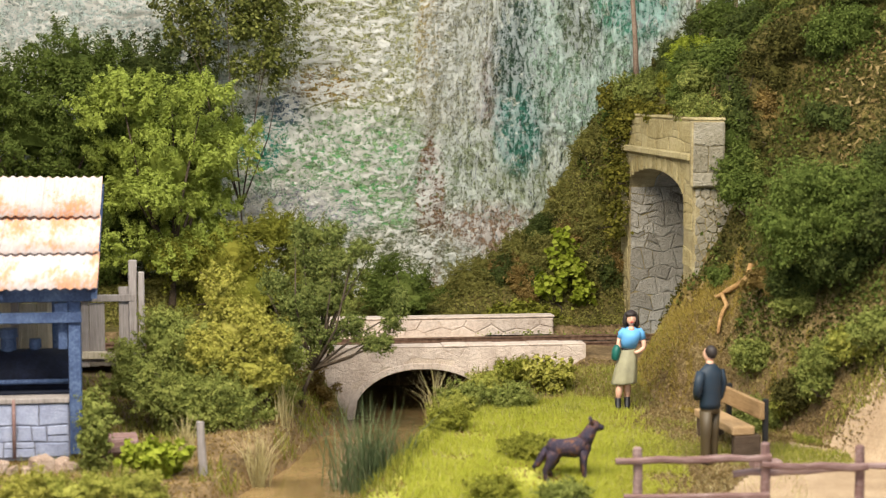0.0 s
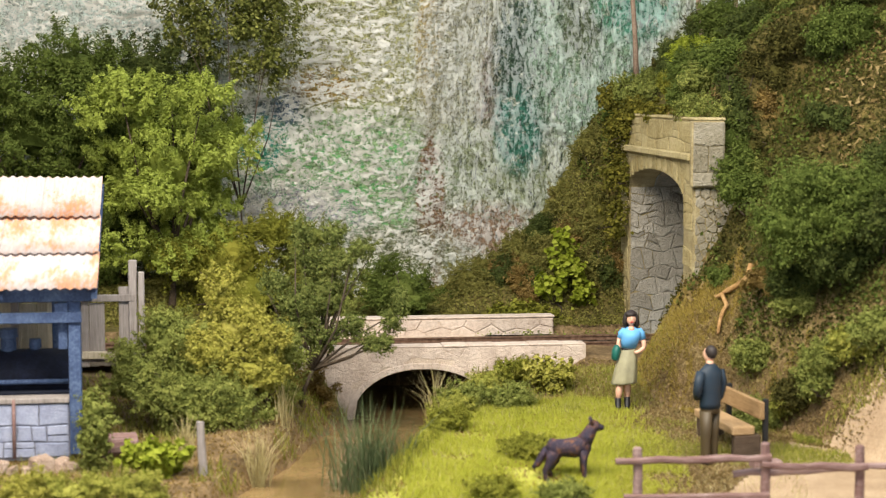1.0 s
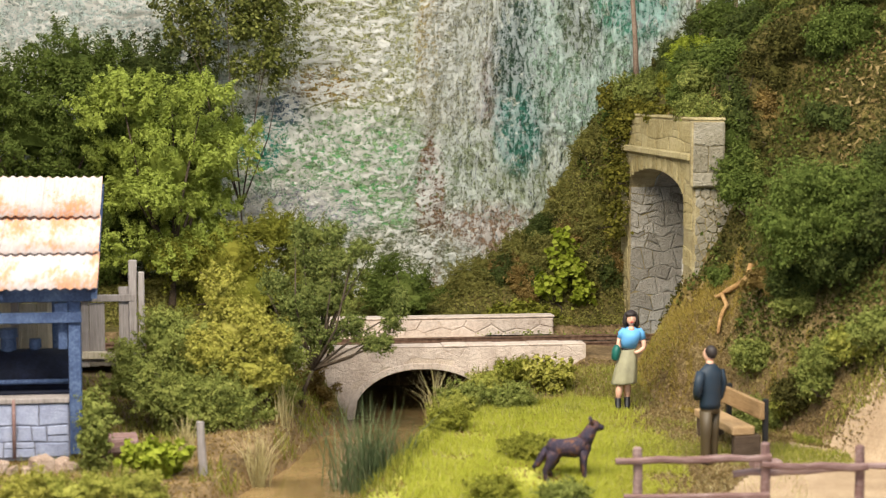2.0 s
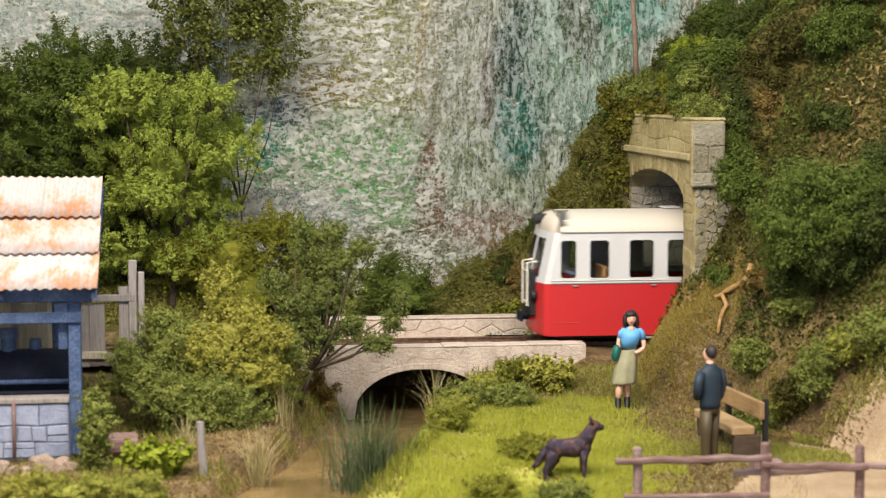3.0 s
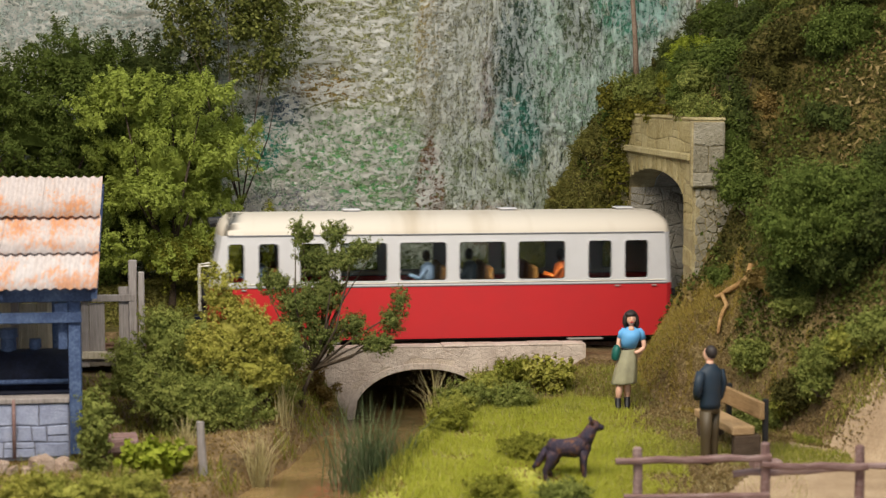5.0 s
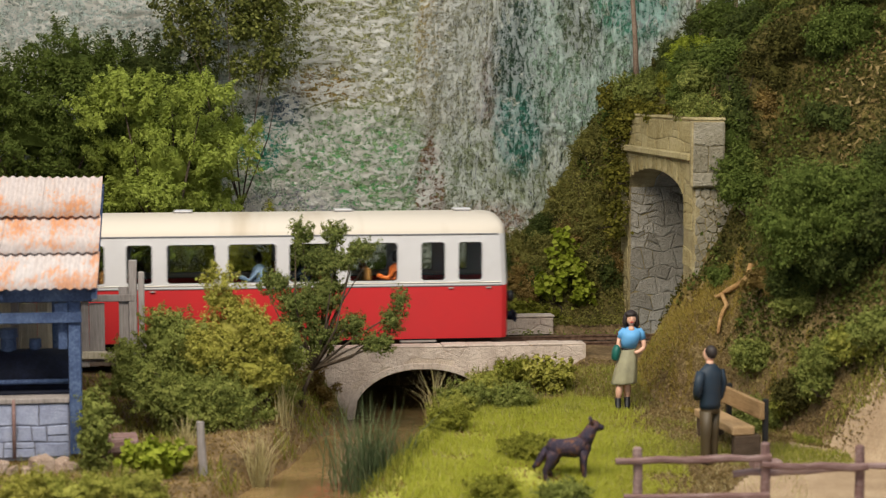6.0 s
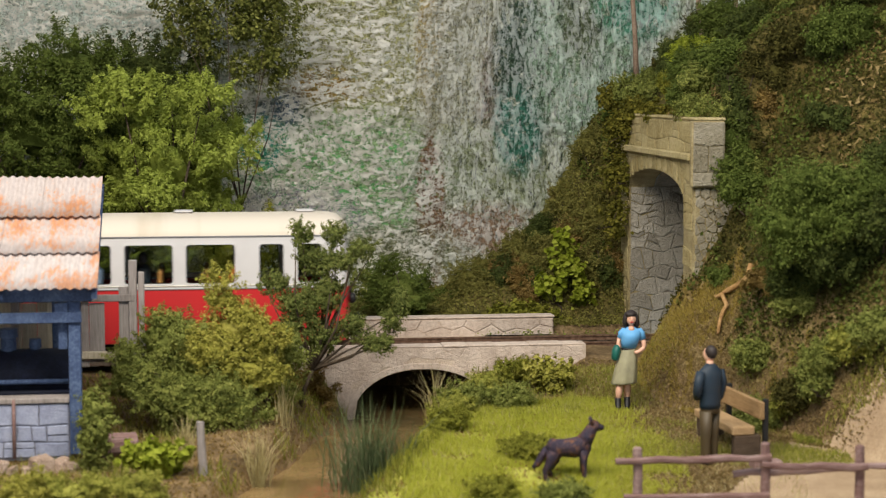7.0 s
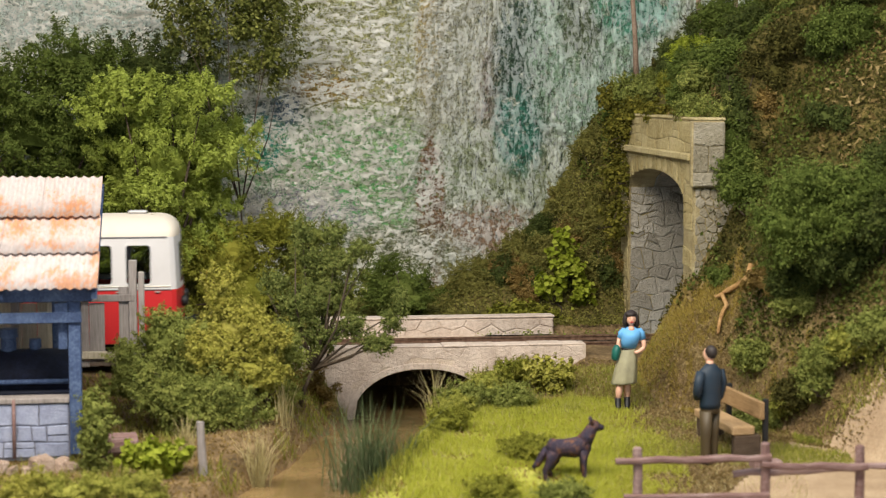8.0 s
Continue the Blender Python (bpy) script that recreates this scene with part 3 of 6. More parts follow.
def arch_solid(x0, x1, z0, z1, v0, v1, height, lo, hi, n=28):
    """A wall block with an arched way through it, from v0 to v1; the way spans lo to hi."""
    bm = bmesh.new()
    xs = sorted({x0, x1, *[lo + (hi - lo) * i / n for i in range(n + 1)]})
    for v in (v0, v1):
        for a, b in zip(xs, xs[1:]):
            za, zb = (max(z0, height(a)), max(z0, height(b))) if lo <= a and b <= hi else (z0, z0)
            bm.faces.new([bm.verts.new(p) for p in ((a, v, za), (b, v, zb), (b, v, z1), (a, v, z1))])
    for a, b in zip(xs, xs[1:]):
        if lo <= a and b <= hi:
            za, zb = max(z0, height(a)), max(z0, height(b))
            bm.faces.new([bm.verts.new(p) for p in ((a, v0, za), (b, v0, zb), (b, v1, zb), (a, v1, za))])
        bm.faces.new([bm.verts.new(p) for p in ((a, v0, z1), (b, v0, z1), (b, v1, z1), (a, v1, z1))])
    for x in (x0, x1):
        bm.faces.new([bm.verts.new(p) for p in ((x, v0, z0), (x, v1, z0), (x, v1, z1), (x, v0, z1))])
    for x in (lo, hi):
        bm.faces.new([bm.verts.new(p) for p in ((x, v0, z0), (x, v1, z0), (x, v1, max(z0, height(x) if height(x) > -8 else z0)), (x, v0, max(z0, height(x) if height(x) > -8 else z0)))])
    bmesh.ops.remove_doubles(bm, verts=bm.verts, dist=0.0005)
    return bm


def build_bridge():
    rng = random.Random(12)
    b = thing("stone_bridge", (0, 0, 0), math.degrees(T_ANG), "low pale stone railway bridge with one flat arch over the stream", "bridge")
    lo, hi = ARCH_C - ARCH_W, ARCH_C + ARCH_W
    part("deck_body", arch_solid(BX0, BX1, BZ0, -0.14, -1.62, 1.9, arch_z, lo, hi), M["bridge_joint"], b)
    front = part("spandrel_wall", arch_solid(BX0, BX1, BZ0, BZ1, -2.0, -1.6, arch_z, lo, hi), M["bridge_joint"], b)
    polys = []
    for pts in courses(rng, BX0 + 0.02, BX1 - 0.02, -1.35, BZ1 - 0.01, 0.21, 0.30, 0.38, 0.004):
        c = (sum(p[0] for p in pts) / len(pts), sum(p[1] for p in pts) / len(pts))
        if c[1] < arch_z(c[0]) + 0.14:
            continue
        pts = [(x, max(z, arch_z(x) + 0.12)) for x, z in pts]
        if max(p[1] for p in pts) - min(p[1] for p in pts) < 0.06:
            continue
        polys.append(pts)
    stones(front, rng, polys, lambda x, z, o: (x, -2.0 - o, z), M["bridge_stone"], 0.014)
    n = 24
    bend = [(ARCH_C - ARCH_W * math.cos(math.pi * i / n), arch_z(ARCH_C - 0.9999 * ARCH_W * math.cos(math.pi * i / n))) for i in range(n + 1)]
    outer = [(ARCH_C - (ARCH_W + 0.12) * math.cos(math.pi * i / n), ARCH_FOOT + (ARCH_TOP + 0.12 - ARCH_FOOT) * math.sqrt(max(0, 1 - abs(math.cos(math.pi * i / n)) ** 2.2))) for i in range(n + 1)]
    for i in range(n):
        part("arch_stone", stone_piece([bend[i], bend[i + 1], outer[i + 1], outer[i]], 0.03, lambda x, z, o: (x, -2.0 - o, z)), M["bridge_stone"], front)
    x = BX0
    while x < BX1 - 0.1:
        nx = min(x + rng.uniform(0.35, 0.7), BX1)
        part("coping_stone", boxed(x + 0.002, nx - 0.002, -2.02 + rng.uniform(-0.02, 0.02), -1.6, BZ1 - 0.005, BZ1 + rng.uniform(0.015, 0.04), 0.012), M["bridge_stone"], b)
        x = nx
    far = part("far_parapet", boxed(-2.6, 2.62, 1.75, 2.12, -0.3, 0.22, 0.02), M["bridge_joint"], b)
    stones(far, rng, courses(rng, -2.58, 2.6, -0.22, 0.20, 0.24, 0.5, 0.34, 0.006), lambda x, z, o: (x, 1.75 - o, z), M["bridge_stone"], 0.03)
    part("coping_slab", boxed(-2.6, 2.64, 1.72, 2.14, 0.221, 0.262, 0.012), M["bridge_stone"], b)


# portal and tunnel --------------------------------------------------------
PS, PT, PV0, PV1, PTOP = 4.40, 0.55, -2.95, 3.15, 4.52
OV0, OV1, SPRING, CROWN = -2.27, 2.36, 2.98, 3.46


def portal_z(v):
    t = (v - (OV0 + OV1) / 2) / ((OV1 - OV0) / 2)
    return SPRING + (CROWN - SPRING) * math.sqrt(max(0, 1 - abs(t) ** 2.0))


def build_portal():
    rng = random.Random(4)
    turn = math.degrees(T_ANG) - 90  # its x runs along -v, its y along s
    p = thing("tunnel_portal", on_track(PS, 0), turn + 0, "ochre stone tunnel portal with arch, string course and parapet", "tunnel portal")
    height = lambda x: portal_z(-x)
    wall = part("portal_wall", arch_solid(-PV1, -PV0, -0.4, PTOP, 0.0, PT, height, -OV1, -OV0, 24), M["portal_joint"], p)
    polys = []
    for pts in ashlar(rng, -PV1 + 0.02, -PV0 - 0.02, -0.35, PTOP - 0.02, 0.32, 0.85, 0.05, 0.007, 0.04):
        cx, cz = sum(q[0] for q in pts) / len(pts), sum(q[1] for q in pts) / len(pts)
        if -OV1 - 0.02 < cx < -OV0 + 0.02 and cz < height(cx) + 0.34:
            continue
        inside = [(min(max(x, -PV1), -PV0), z) for x, z in pts]
        if cz < SPRING + 0.2:
            if cx <= -OV1:
                inside = [(min(x, -OV1 - 0.01), z) for x, z in inside]
            elif cx >= -OV0:
                inside = [(max(x, -OV0 + 0.01), z) for x, z in inside]
        else:
            inside = [(x, max(z, height(x) + 0.36)) if -OV1 < x < -OV0 else (x, z) for x, z in inside]
        if max(q[1] for q in inside) - min(q[1] for q in inside) > 0.08 and max(q[0] for q in inside) - min(q[0] for q in inside) > 0.05:
            polys.append(inside)
    stones(wall, rng, polys, lambda x, z, o: (x, -o, z), M["portal_stone"], 0.02)
    # arch stones
    n = 11
    for i in range(n):
        xa, xb = -OV1 + (OV1 - OV0) * i / n + 0.05, -OV1 + (OV1 - OV0) * (i + 1) / n - 0.05
        pts = [(xa, height(xa) + 0.01), ((xa + xb) / 2, height((xa + xb) / 2) + 0.01), (xb, height(xb) + 0.01),
               (xb, height(xb) + 0.34), ((xa + xb) / 2, height((xa + xb) / 2) + 0.34), (xa, height(xa) + 0.34)]
        part("arch_stone", stone_piece(pts, 0.03, lambda x, z, o: (x, -o, z)), M["portal_stone"], p)
    part("string_course", boxed(-PV1 - 0.05, -PV0 + 0.04, -0.13, 0.0, 3.76, 3.90, 0.025), M["portal_stone"], p)
    part("coping", boxed(-PV1 - 0.01, -PV0 + 0.16, -0.025, PT + 0.03, PTOP, PTOP + 0.06, 0.02), M["portal_stone"], p)
    side = part("end_pier", boxed(-PV0 - 0.02, -PV0 + 0.16, -0.08, PT + 0.02, 3.26, PTOP - 0.004, 0.03), M["portal_joint"], p)
    stones(side, rng, ashlar(rng, -0.06, PT, 3.28, PTOP - 0.02, 0.4, 0.36, 0.02), lambda x, z, o: (-PV0 + 0.16 + o, x, z), M["pier_stone"], 0.03)
    lower = part("rubble_end", boxed(-PV0 - 0.02, -PV0 + 0.05, 0.02, PT + 0.6, -0.4, 3.25, 0.03), M["portal_joint"], p)
    stones(lower, rng, courses(rng, 0.03, PT + 0.58, 0.2, 3.23, 0.17, 0.15, 0.38), lambda x, z, o: (-PV0 + 0.05 + o, x, z), M["pier_stone"], 0.03)
    # lining of the tunnel
    t = thing("tunnel_lining", on_track(PS + PT, 0), turn, "grey rubble stone lining inside the tunnel", "tunnel")
    bm = bmesh.new()
    prof = [(-OV1, -0.4)] + [(-OV1 + (OV1 - OV0) * i / 14, height(-OV1 + (OV1 - OV0) * i / 14)) for i in range(15)] + [(-OV0, -0.4)]
    L = 18.5
    for (xa, za), (xb, zb) in zip(prof, prof[1:]):
        bm.faces.new([bm.verts.new(q) for q in ((xa, 0.01, za), (xb, 0.01, zb), (xb, L, zb), (xa, L, za))])
    bmesh.ops.remove_doubles(bm, verts=bm.verts, dist=0.001)
    body = part("vault", bm, M["lining_joint"], t)
    polys = ashlar(rng, -PT + 0.03, 2.6, -0.3, SPRING, 0.30, 0.31, 0.06, 0.009)
    stones(body, rng, polys, lambda x, z, o: (-OV1 + o, x, z), M["lining_stone"], 0.04)


# track ------------------------------------------------------------------
def build_track():
    rng = random.Random(8)
    nrm = np.random.RandomState(3)
    s = np.arange(-14.8, 23.5, 0.11)
    v = np.array([-1.55, -1.3, -1.0, -0.6, -0.3, 0, 0.3, 0.6, 1.0, 1.35, 1.7])
    gs, gv = np.meshgrid(s, v)
    gz = np.interp(np.abs(gv), [0, 1.0, 1.7], [-0.125, -0.13, -0.17]) + nrm.normal(0, 0.014, gs.shape)
    n = len(s)
    i, j = np.meshgrid(np.arange(n - 1), np.arange(len(v) - 1))
    a = (j * n + i).ravel()
    ob = mesh_np("track_bed", np.stack([gs, gv, gz], -1).reshape(-1, 3), np.stack([a, a + 1, a + n + 1, a + n], -1), M["ballast"])
    ob.matrix_basis = pose(0, 0, 0, 0, 0, math.degrees(T_ANG))
    tagged(ob, "brown stone ballast under the rails", "track bed", kind="structure")
    tr = thing("railway_track", (0, 0, 0), math.degrees(T_ANG), "narrow-gauge track with rusty rails on dark wooden sleepers", "railway track")
    for side in (-0.5, 0.5):
        bm = bmesh.new()
        box(bm, -14.8, 23.4, side - 0.035, side + 0.035, -0.03, 0.0)
        box(bm, -14.8, 23.4, side - 0.012, side + 0.012, -0.09, -0.03)
        box(bm, -14.8, 23.4, side - 0.055, side + 0.055, -0.105, -0.09)
        part("rail", bm, M["rail"], tr)
    first = None
    for k in range(63):
        x = -14.6 + 0.6 * k
        if first is None:
            first = part("sleeper", boxed(-0.11, 0.11, -0.9, 0.9, -0.19, -0.106, 0.012), M["sleeper"], tr)
            ob = first
        else:
            ob = new("sleeper", first.data)
            ob.parent = tr
        ob.matrix_basis = pose(x * K, 0, 0, 0, 0, rng.uniform(-1, 1))


# railcar ----------------------------------------------------------------
WINDOWS = [(-2.17, -1.84), (-1.58, -1.17), (-0.776, -0.263), (0.0, 0.95), (1.178, 2.125), (2.36, 3.305), (3.535, 4.50), (4.95, 5.44), (5.69, 6.18)]
HW = 1.08
FRONT, REAR = -2.50, 6.69
Z_SKIRT, Z_BELT, Z_SILL, Z_HEAD, Z_GUTTER, Z_ROOF = 0.20, 1.25, 1.35, 2.12, 2.27, 2.66


def car_outline(z, inset=0.0, wide=1.0):
    """Plan of the body at height z: near side, rear end, far side, front end."""
    rake_f = 0.21 * max(0, (z - Z_BELT)) / (Z_GUTTER - Z_BELT)
    rake_r = 0.05 * max(0, (z - Z_BELT)) / (Z_GUTTER - Z_BELT)
    f, r = FRONT + rake_f + inset, REAR - rake_r - inset
    w = HW * wide
    xs = [x for pair in WINDOWS for x in pair]
    near = [(f + 0.02, -w * 0.94), (f + 0.12, -w)] + [(x, -w) for x in xs] + [(r - 0.12, -w), (r - 0.03, -w * 0.95)]
    rear = [(r + 0.05, -w * 0.62), (r + 0.09, -w * 0.1), (r + 0.09, w * 0.1), (r + 0.05, w * 0.62)]
    front = [(f - 0.06, w * 0.62), (f - 0.10, w * 0.1), (f - 0.10, -w * 0.1), (f - 0.06, -w * 0.62)]
    return near + rear + [(x, -y) for x, y in near[::-1]] + front


def band(levels, skip=lambda i, k: False, caps=False):
    bm = bmesh.new()
    prev = None
    for k, (z, pts) in enumerate(levels):
        ring = [bm.verts.new((x, y, z)) for x, y in pts]
        if prev:
            n = len(ring)
            for i in range(n):
                if not skip(i, k):
                    bm.faces.new((prev[i], prev[(i + 1) % n], ring[(i + 1) % n], ring[i]))
        prev = ring
    if caps:
        bm.faces.new(prev)
    return bm


def window_ring(x0, x1, z0, z1, v, out, r=0.06, width=0.035):
    """A rounded frame round an opening, proud of the wall at v."""
    bm = bmesh.new()

    def rounded(a, b, c, d, rad):
        pts = []
        for cx, cz, a0 in ((b - rad, d - rad, 0), (a + rad, d - rad, 90), (a + rad, c + rad, 180), (b - rad, c + rad, 270)):
            pts += [(cx + rad * math.cos(math.radians(a0 + t)), cz + rad * math.sin(math.radians(a0 + t))) for t in (0, 30, 60, 90)]
        return pts
    inner, outer = rounded(x0, x1, z0, z1, r), rounded(x0 - width, x1 + width, z0 - width, z1 + width, r + 0.02)
    rings = []
    for pts, o in ((inner, -0.05), (inner, out), (outer, out), (outer, 0.0)):
        rings.append([bm.verts.new((x, v + o * (1 if v > 0 else -1), z)) for x, z in pts])
    n = len(inner)
    for a, b in zip(rings, rings[1:]):
        for i in range(n):
            bm.faces.new((a[i], a[(i + 1) % n], b[(i + 1) % n], b[i]))
    return bm


def build_railcar():
    c = thing("railcar", on_track(14.4, 0), math.degrees(T_ANG), "red and cream diesel railcar running on the narrow-gauge track", "railcar")
    part("lower_panel", band([(Z_SKIRT, car_outline(Z_SKIRT, 0.01)), (Z_SKIRT + 0.05, car_outline(0.3)), (Z_BELT, car_outline(Z_BELT))]), M["red_paint"], c, "red painted lower body")
    part("belt", band([(Z_BELT, car_outline(Z_BELT)), (Z_SILL, car_outline(Z_SILL))]), M["white_paint"], c)
    n_near = len(WINDOWS) * 2 + 4
    total = len(car_outline(1))
    first = 2
    open_near = {first + 2 * k for k in range(len(WINDOWS))}
    open_far = {n_near + 4 + (n_near - 1 - i) - 1 for i in open_near}
    ends = {n_near, n_near + 2, total - 4 + 0, total - 2}
    shut = [i for i in range(total) if i not in open_near and i not in open_far and i not in ends]
    lo_pts, hi_pts = car_outline(Z_SILL), car_outline(Z_HEAD)
    run = []
    for i in shut + [-9]:
        if run and i != run[-1] + 1:
            bm = bmesh.new()
            for j in run:
                bm.faces.new([bm.verts.new(q) for q in ((*lo_pts[j], Z_SILL), (*lo_pts[(j + 1) % total], Z_SILL), (*hi_pts[(j + 1) % total], Z_HEAD), (*hi_pts[j], Z_HEAD))])
            bmesh.ops.remove_doubles(bm, verts=bm.verts, dist=0.001)
            part("window_pillar", bm, M["white_paint"], c)
            run = []
        run.append(i)
    part("cantrail", band([(Z_HEAD, car_outline(Z_HEAD)), (Z_GUTTER, car_outline(Z_GUTTER))]), M["white_paint"], c)
    levels = []
    for k in range(9):
        a = math.radians(10 * k + (5 if k == 8 else 0))
        levels.append((Z_GUTTER + (Z_ROOF - Z_GUTTER) * math.sin(a), car_outline(Z_GUTTER, 0.42 * (1 - math.cos(a)) ** 1.2, max(0.06, math.cos(a) ** 0.8))))
    part("roof", band(levels, caps=True), M["roof_paint"], c, "weathered cream roof", smooth=True)
    for v in (-HW, HW):
        part("gutter", boxed(FRONT + 0.34, REAR - 0.2, v - 0.022, v + 0.022, Z_GUTTER - 0.012, Z_GUTTER + 0.012, 0.004), M["grey_line"], c)
        part("belt_moulding", boxed(FRONT + 0.14, REAR - 0.12, v - 0.016, v + 0.016, Z_BELT - 0.012, Z_BELT + 0.012, 0.004), M["grey_line"], c)
        part("sill_moulding", boxed(FRONT + 0.16, REAR - 0.14, v - 0.02, v + 0.02, Z_SILL - 0.045, Z_SILL - 0.03, 0.004), M["cream_line"], c)
        for x0, x1 in WINDOWS:
            w = part("window_frame", window_ring(x0 + 0.012, x1 - 0.012, Z_SILL + 0.01, Z_HEAD - 0.01, v, 0.012), M["white_paint"], c, smooth=False)
            part("seal", window_ring(x0 + 0.022, x1 - 0.022, Z_SILL + 0.02, Z_HEAD - 0.02, v, 0.004, 0.055, 0.016), M["rubber"], w)
            bm = bmesh.new()
            yy = v - (0.03 if v > 0 else -0.03)
            box(bm, x0 + 0.006, x1 - 0.006, yy - 0.004, yy + 0.004, Z_SILL + 0.004, Z_HEAD - 0.004)
            g = part("pane", bm, M["glass"], w)
            g.visible_shadow = False
    # screens in both ends
    o0, o1 = car_outline(Z_SILL), car_outline(Z_HEAD)
    for i in sorted(ends):
        bm = bmesh.new()
        a, b = o0[i], o0[(i + 1) % total]
        d, e = o1[i], o1[(i + 1) % total]
        k = 0.985
        bm.faces.new([bm.verts.new((x * k if x < 0 else x - 0.03, y, z)) for (x, y), z in ((a, Z_SILL), (b, Z_SILL), (e, Z_HEAD), (d, Z_HEAD))])
        g = part("windscreen", bm, M["glass"], c)
        g.visible_shadow = False
    part("floor", boxed(FRONT + 0.3, REAR - 0.2, -HW + 0.04, HW - 0.04, 0.34, 0.40), M["interior"], c)
    part("ceiling_lining", boxed(FRONT + 0.4, REAR - 0.4, -HW + 0.06, HW - 0.06, Z_HEAD + 0.03, Z_HEAD + 0.06), M["interior"], c)
    for x in (-0.95, 4.72):
        part("bulkhead", boxed(x - 0.02, x + 0.02, -HW + 0.05, -0.35, 0.41, Z_HEAD + 0.02), M["interior"], c)
    for k, x in enumerate((1.95, 2.85, 3.75, -1.42)):
        for v in (-0.55, 0.6):
            bm = bmesh.new()
            box(bm, x - 0.20, x + 0.20, v - 0.38, v + 0.38, 0.75, 0.86, 0.03)
            box(bm, x + 0.14, x + 0.24, v - 0.38, v + 0.38, 0.80, 1.58, 0.03)
            part("seat", bm, M["seat"], c, "tan upholstered bench seat")
    for x, v, m in ((1.76, -0.5, "shirt"), (2.66, -0.2, "jacket"), (4.48, -0.5, "orange"), (-1.58, -0.3, "shirt")):
        bm = bmesh.new()
        loft(bm, [(x, v, 0.87, 0.17, 0.2), (x + 0.02, v, 1.3, 0.16, 0.2), (x + 0.05, v, 1.58, 0.14, 0.21), (x + 0.05, v, 1.66, 0.05, 0.06)])
        ball(bm, x + 0.03, v, 1.79, 0.09, 0.08, 0.12, 1)
        tube(bm, [(x, v - 0.2, 1.54), (x - 0.15, v - 0.24, 1.36), (x - 0.35, v - 0.2, 1.44)], 0.05, 6)
        part("seated_figurine", bm, [M[m], M["hair"]], c, "plain painted seated figurine", smooth=True)
    for x in (0.32, 3.5, 5.9):
        bm = bmesh.new()
        box(bm, x - 0.14, x + 0.14, -0.16, 0.16, Z_ROOF - 0.02, Z_ROOF + 0.02, 0.01)
        box(bm, x - 0.18, x + 0.18, -0.2, 0.2, Z_ROOF + 0.02, Z_ROOF + 0.05, 0.014)
        part("roof_vent", bm, M["white_paint"], c)
    for x in (-1.86, -0.27, 5.55, 6.3):
        part("door_handle", boxed(x - 0.05, x + 0.05, -HW - 0.04, -HW, Z_BELT - 0.06, Z_BELT - 0.03, 0.006), M["steel"], c)
    part("step_hatch", boxed(-2.30, -1.78, -HW - 0.008, -HW, 0.46, 0.475, 0.002), M["lips"], c)
    for x in (-0.35, 4.9):
        part("footstep", boxed(x - 0.35, x + 0.35, -HW - 0.05, -HW + 0.2, 0.13, 0.17, 0.01), M["steel"], c)
    part("underframe", boxed(FRONT + 0.3, REAR - 0.3, -0.85, 0.85, 0.12, 0.33, 0.02), M["black_paint"], c)
    for x in (-1.2, 0.2, 4.2, 5.6):
        for v in (-0.5, 0.5):
            bm = bmesh.new()
            loft(bm, [(0, 0, -0.05, 0.29, 0.29), (0, 0, 0.05, 0.27, 0.27)], 20)
            bmesh.ops.rotate(bm, verts=bm.verts, cent=(0, 0, 0), matrix=Matrix.Rotation(radians(90), 3, "X"))
            bmesh.ops.translate(bm, verts=bm.verts, vec=(x, v, 0.29))
            part("wheel", bm, M["black_iron"], c)
    # fittings of the ends
    for e, sgn in ((FRONT - 0.10, -1), (REAR + 0.09, 1)):
        for v in (-0.62, 0.62):
            bm = bmesh.new()
            ball(bm, e + sgn * 0.02, v, 0.98, 0.09, 0.11, 0.11)
            part("headlamp", bm, M["black_paint"], c, smooth=True)
        bm = bmesh.new()
        tube(bm, [(e + sgn * 0.0, 0, 0.5), (e + sgn * 0.2, 0, 0.5)], 0.09, 10)
        box(bm, e + sgn * 0.2 - 0.03, e + sgn * 0.2 + 0.03, -0.25, 0.25, 0.4, 0.6, 0.01)
        part("coupler", bm, M["black_iron"], c)
    bm = bmesh.new()
    for v in (-0.42, 0.1):
        tube(bm, [(FRONT - 0.06, v, 0.72), (FRONT - 0.22, v, 0.75), (FRONT - 0.22, v, 1.62), (FRONT - 0.02, v, 1.64)], 0.022, 6)
    for z in (0.82, 1.45):
        tube(bm, [(FRONT - 0.22, -0.42, z), (FRONT - 0.22, 0.1, z)], 0.014, 6)
    part("radiator_guard", bm, M["cream_line"], c)
    part("radiator", boxed(FRONT - 0.18, FRONT - 0.05, -0.55, 0.35, 0.55, 1.45, 0.02), M["black_paint"], c)
    bm = bmesh.new()
    tube(bm, [(FRONT + 0.25, 0, 2.5), (FRONT - 0.02, 0, 2.46)], [0.09, 0.11], 12)
    part("roof_lamp", bm, M["black_paint"], c)
    bm = bmesh.new()
    tube(bm, [(FRONT - 0.06, -0.6, 1.38), (FRONT + 0.04, -0.62, 1.75), (FRONT + 0.06, -0.6, 1.9)], 0.016, 6)
    part("wiper", bm, M["rubber"], c)
    return c




# foliage ----------------------------------------------------------------
def unit(a):
    return a / np.maximum(np.linalg.norm(a, axis=1, keepdims=True), 1e-6)


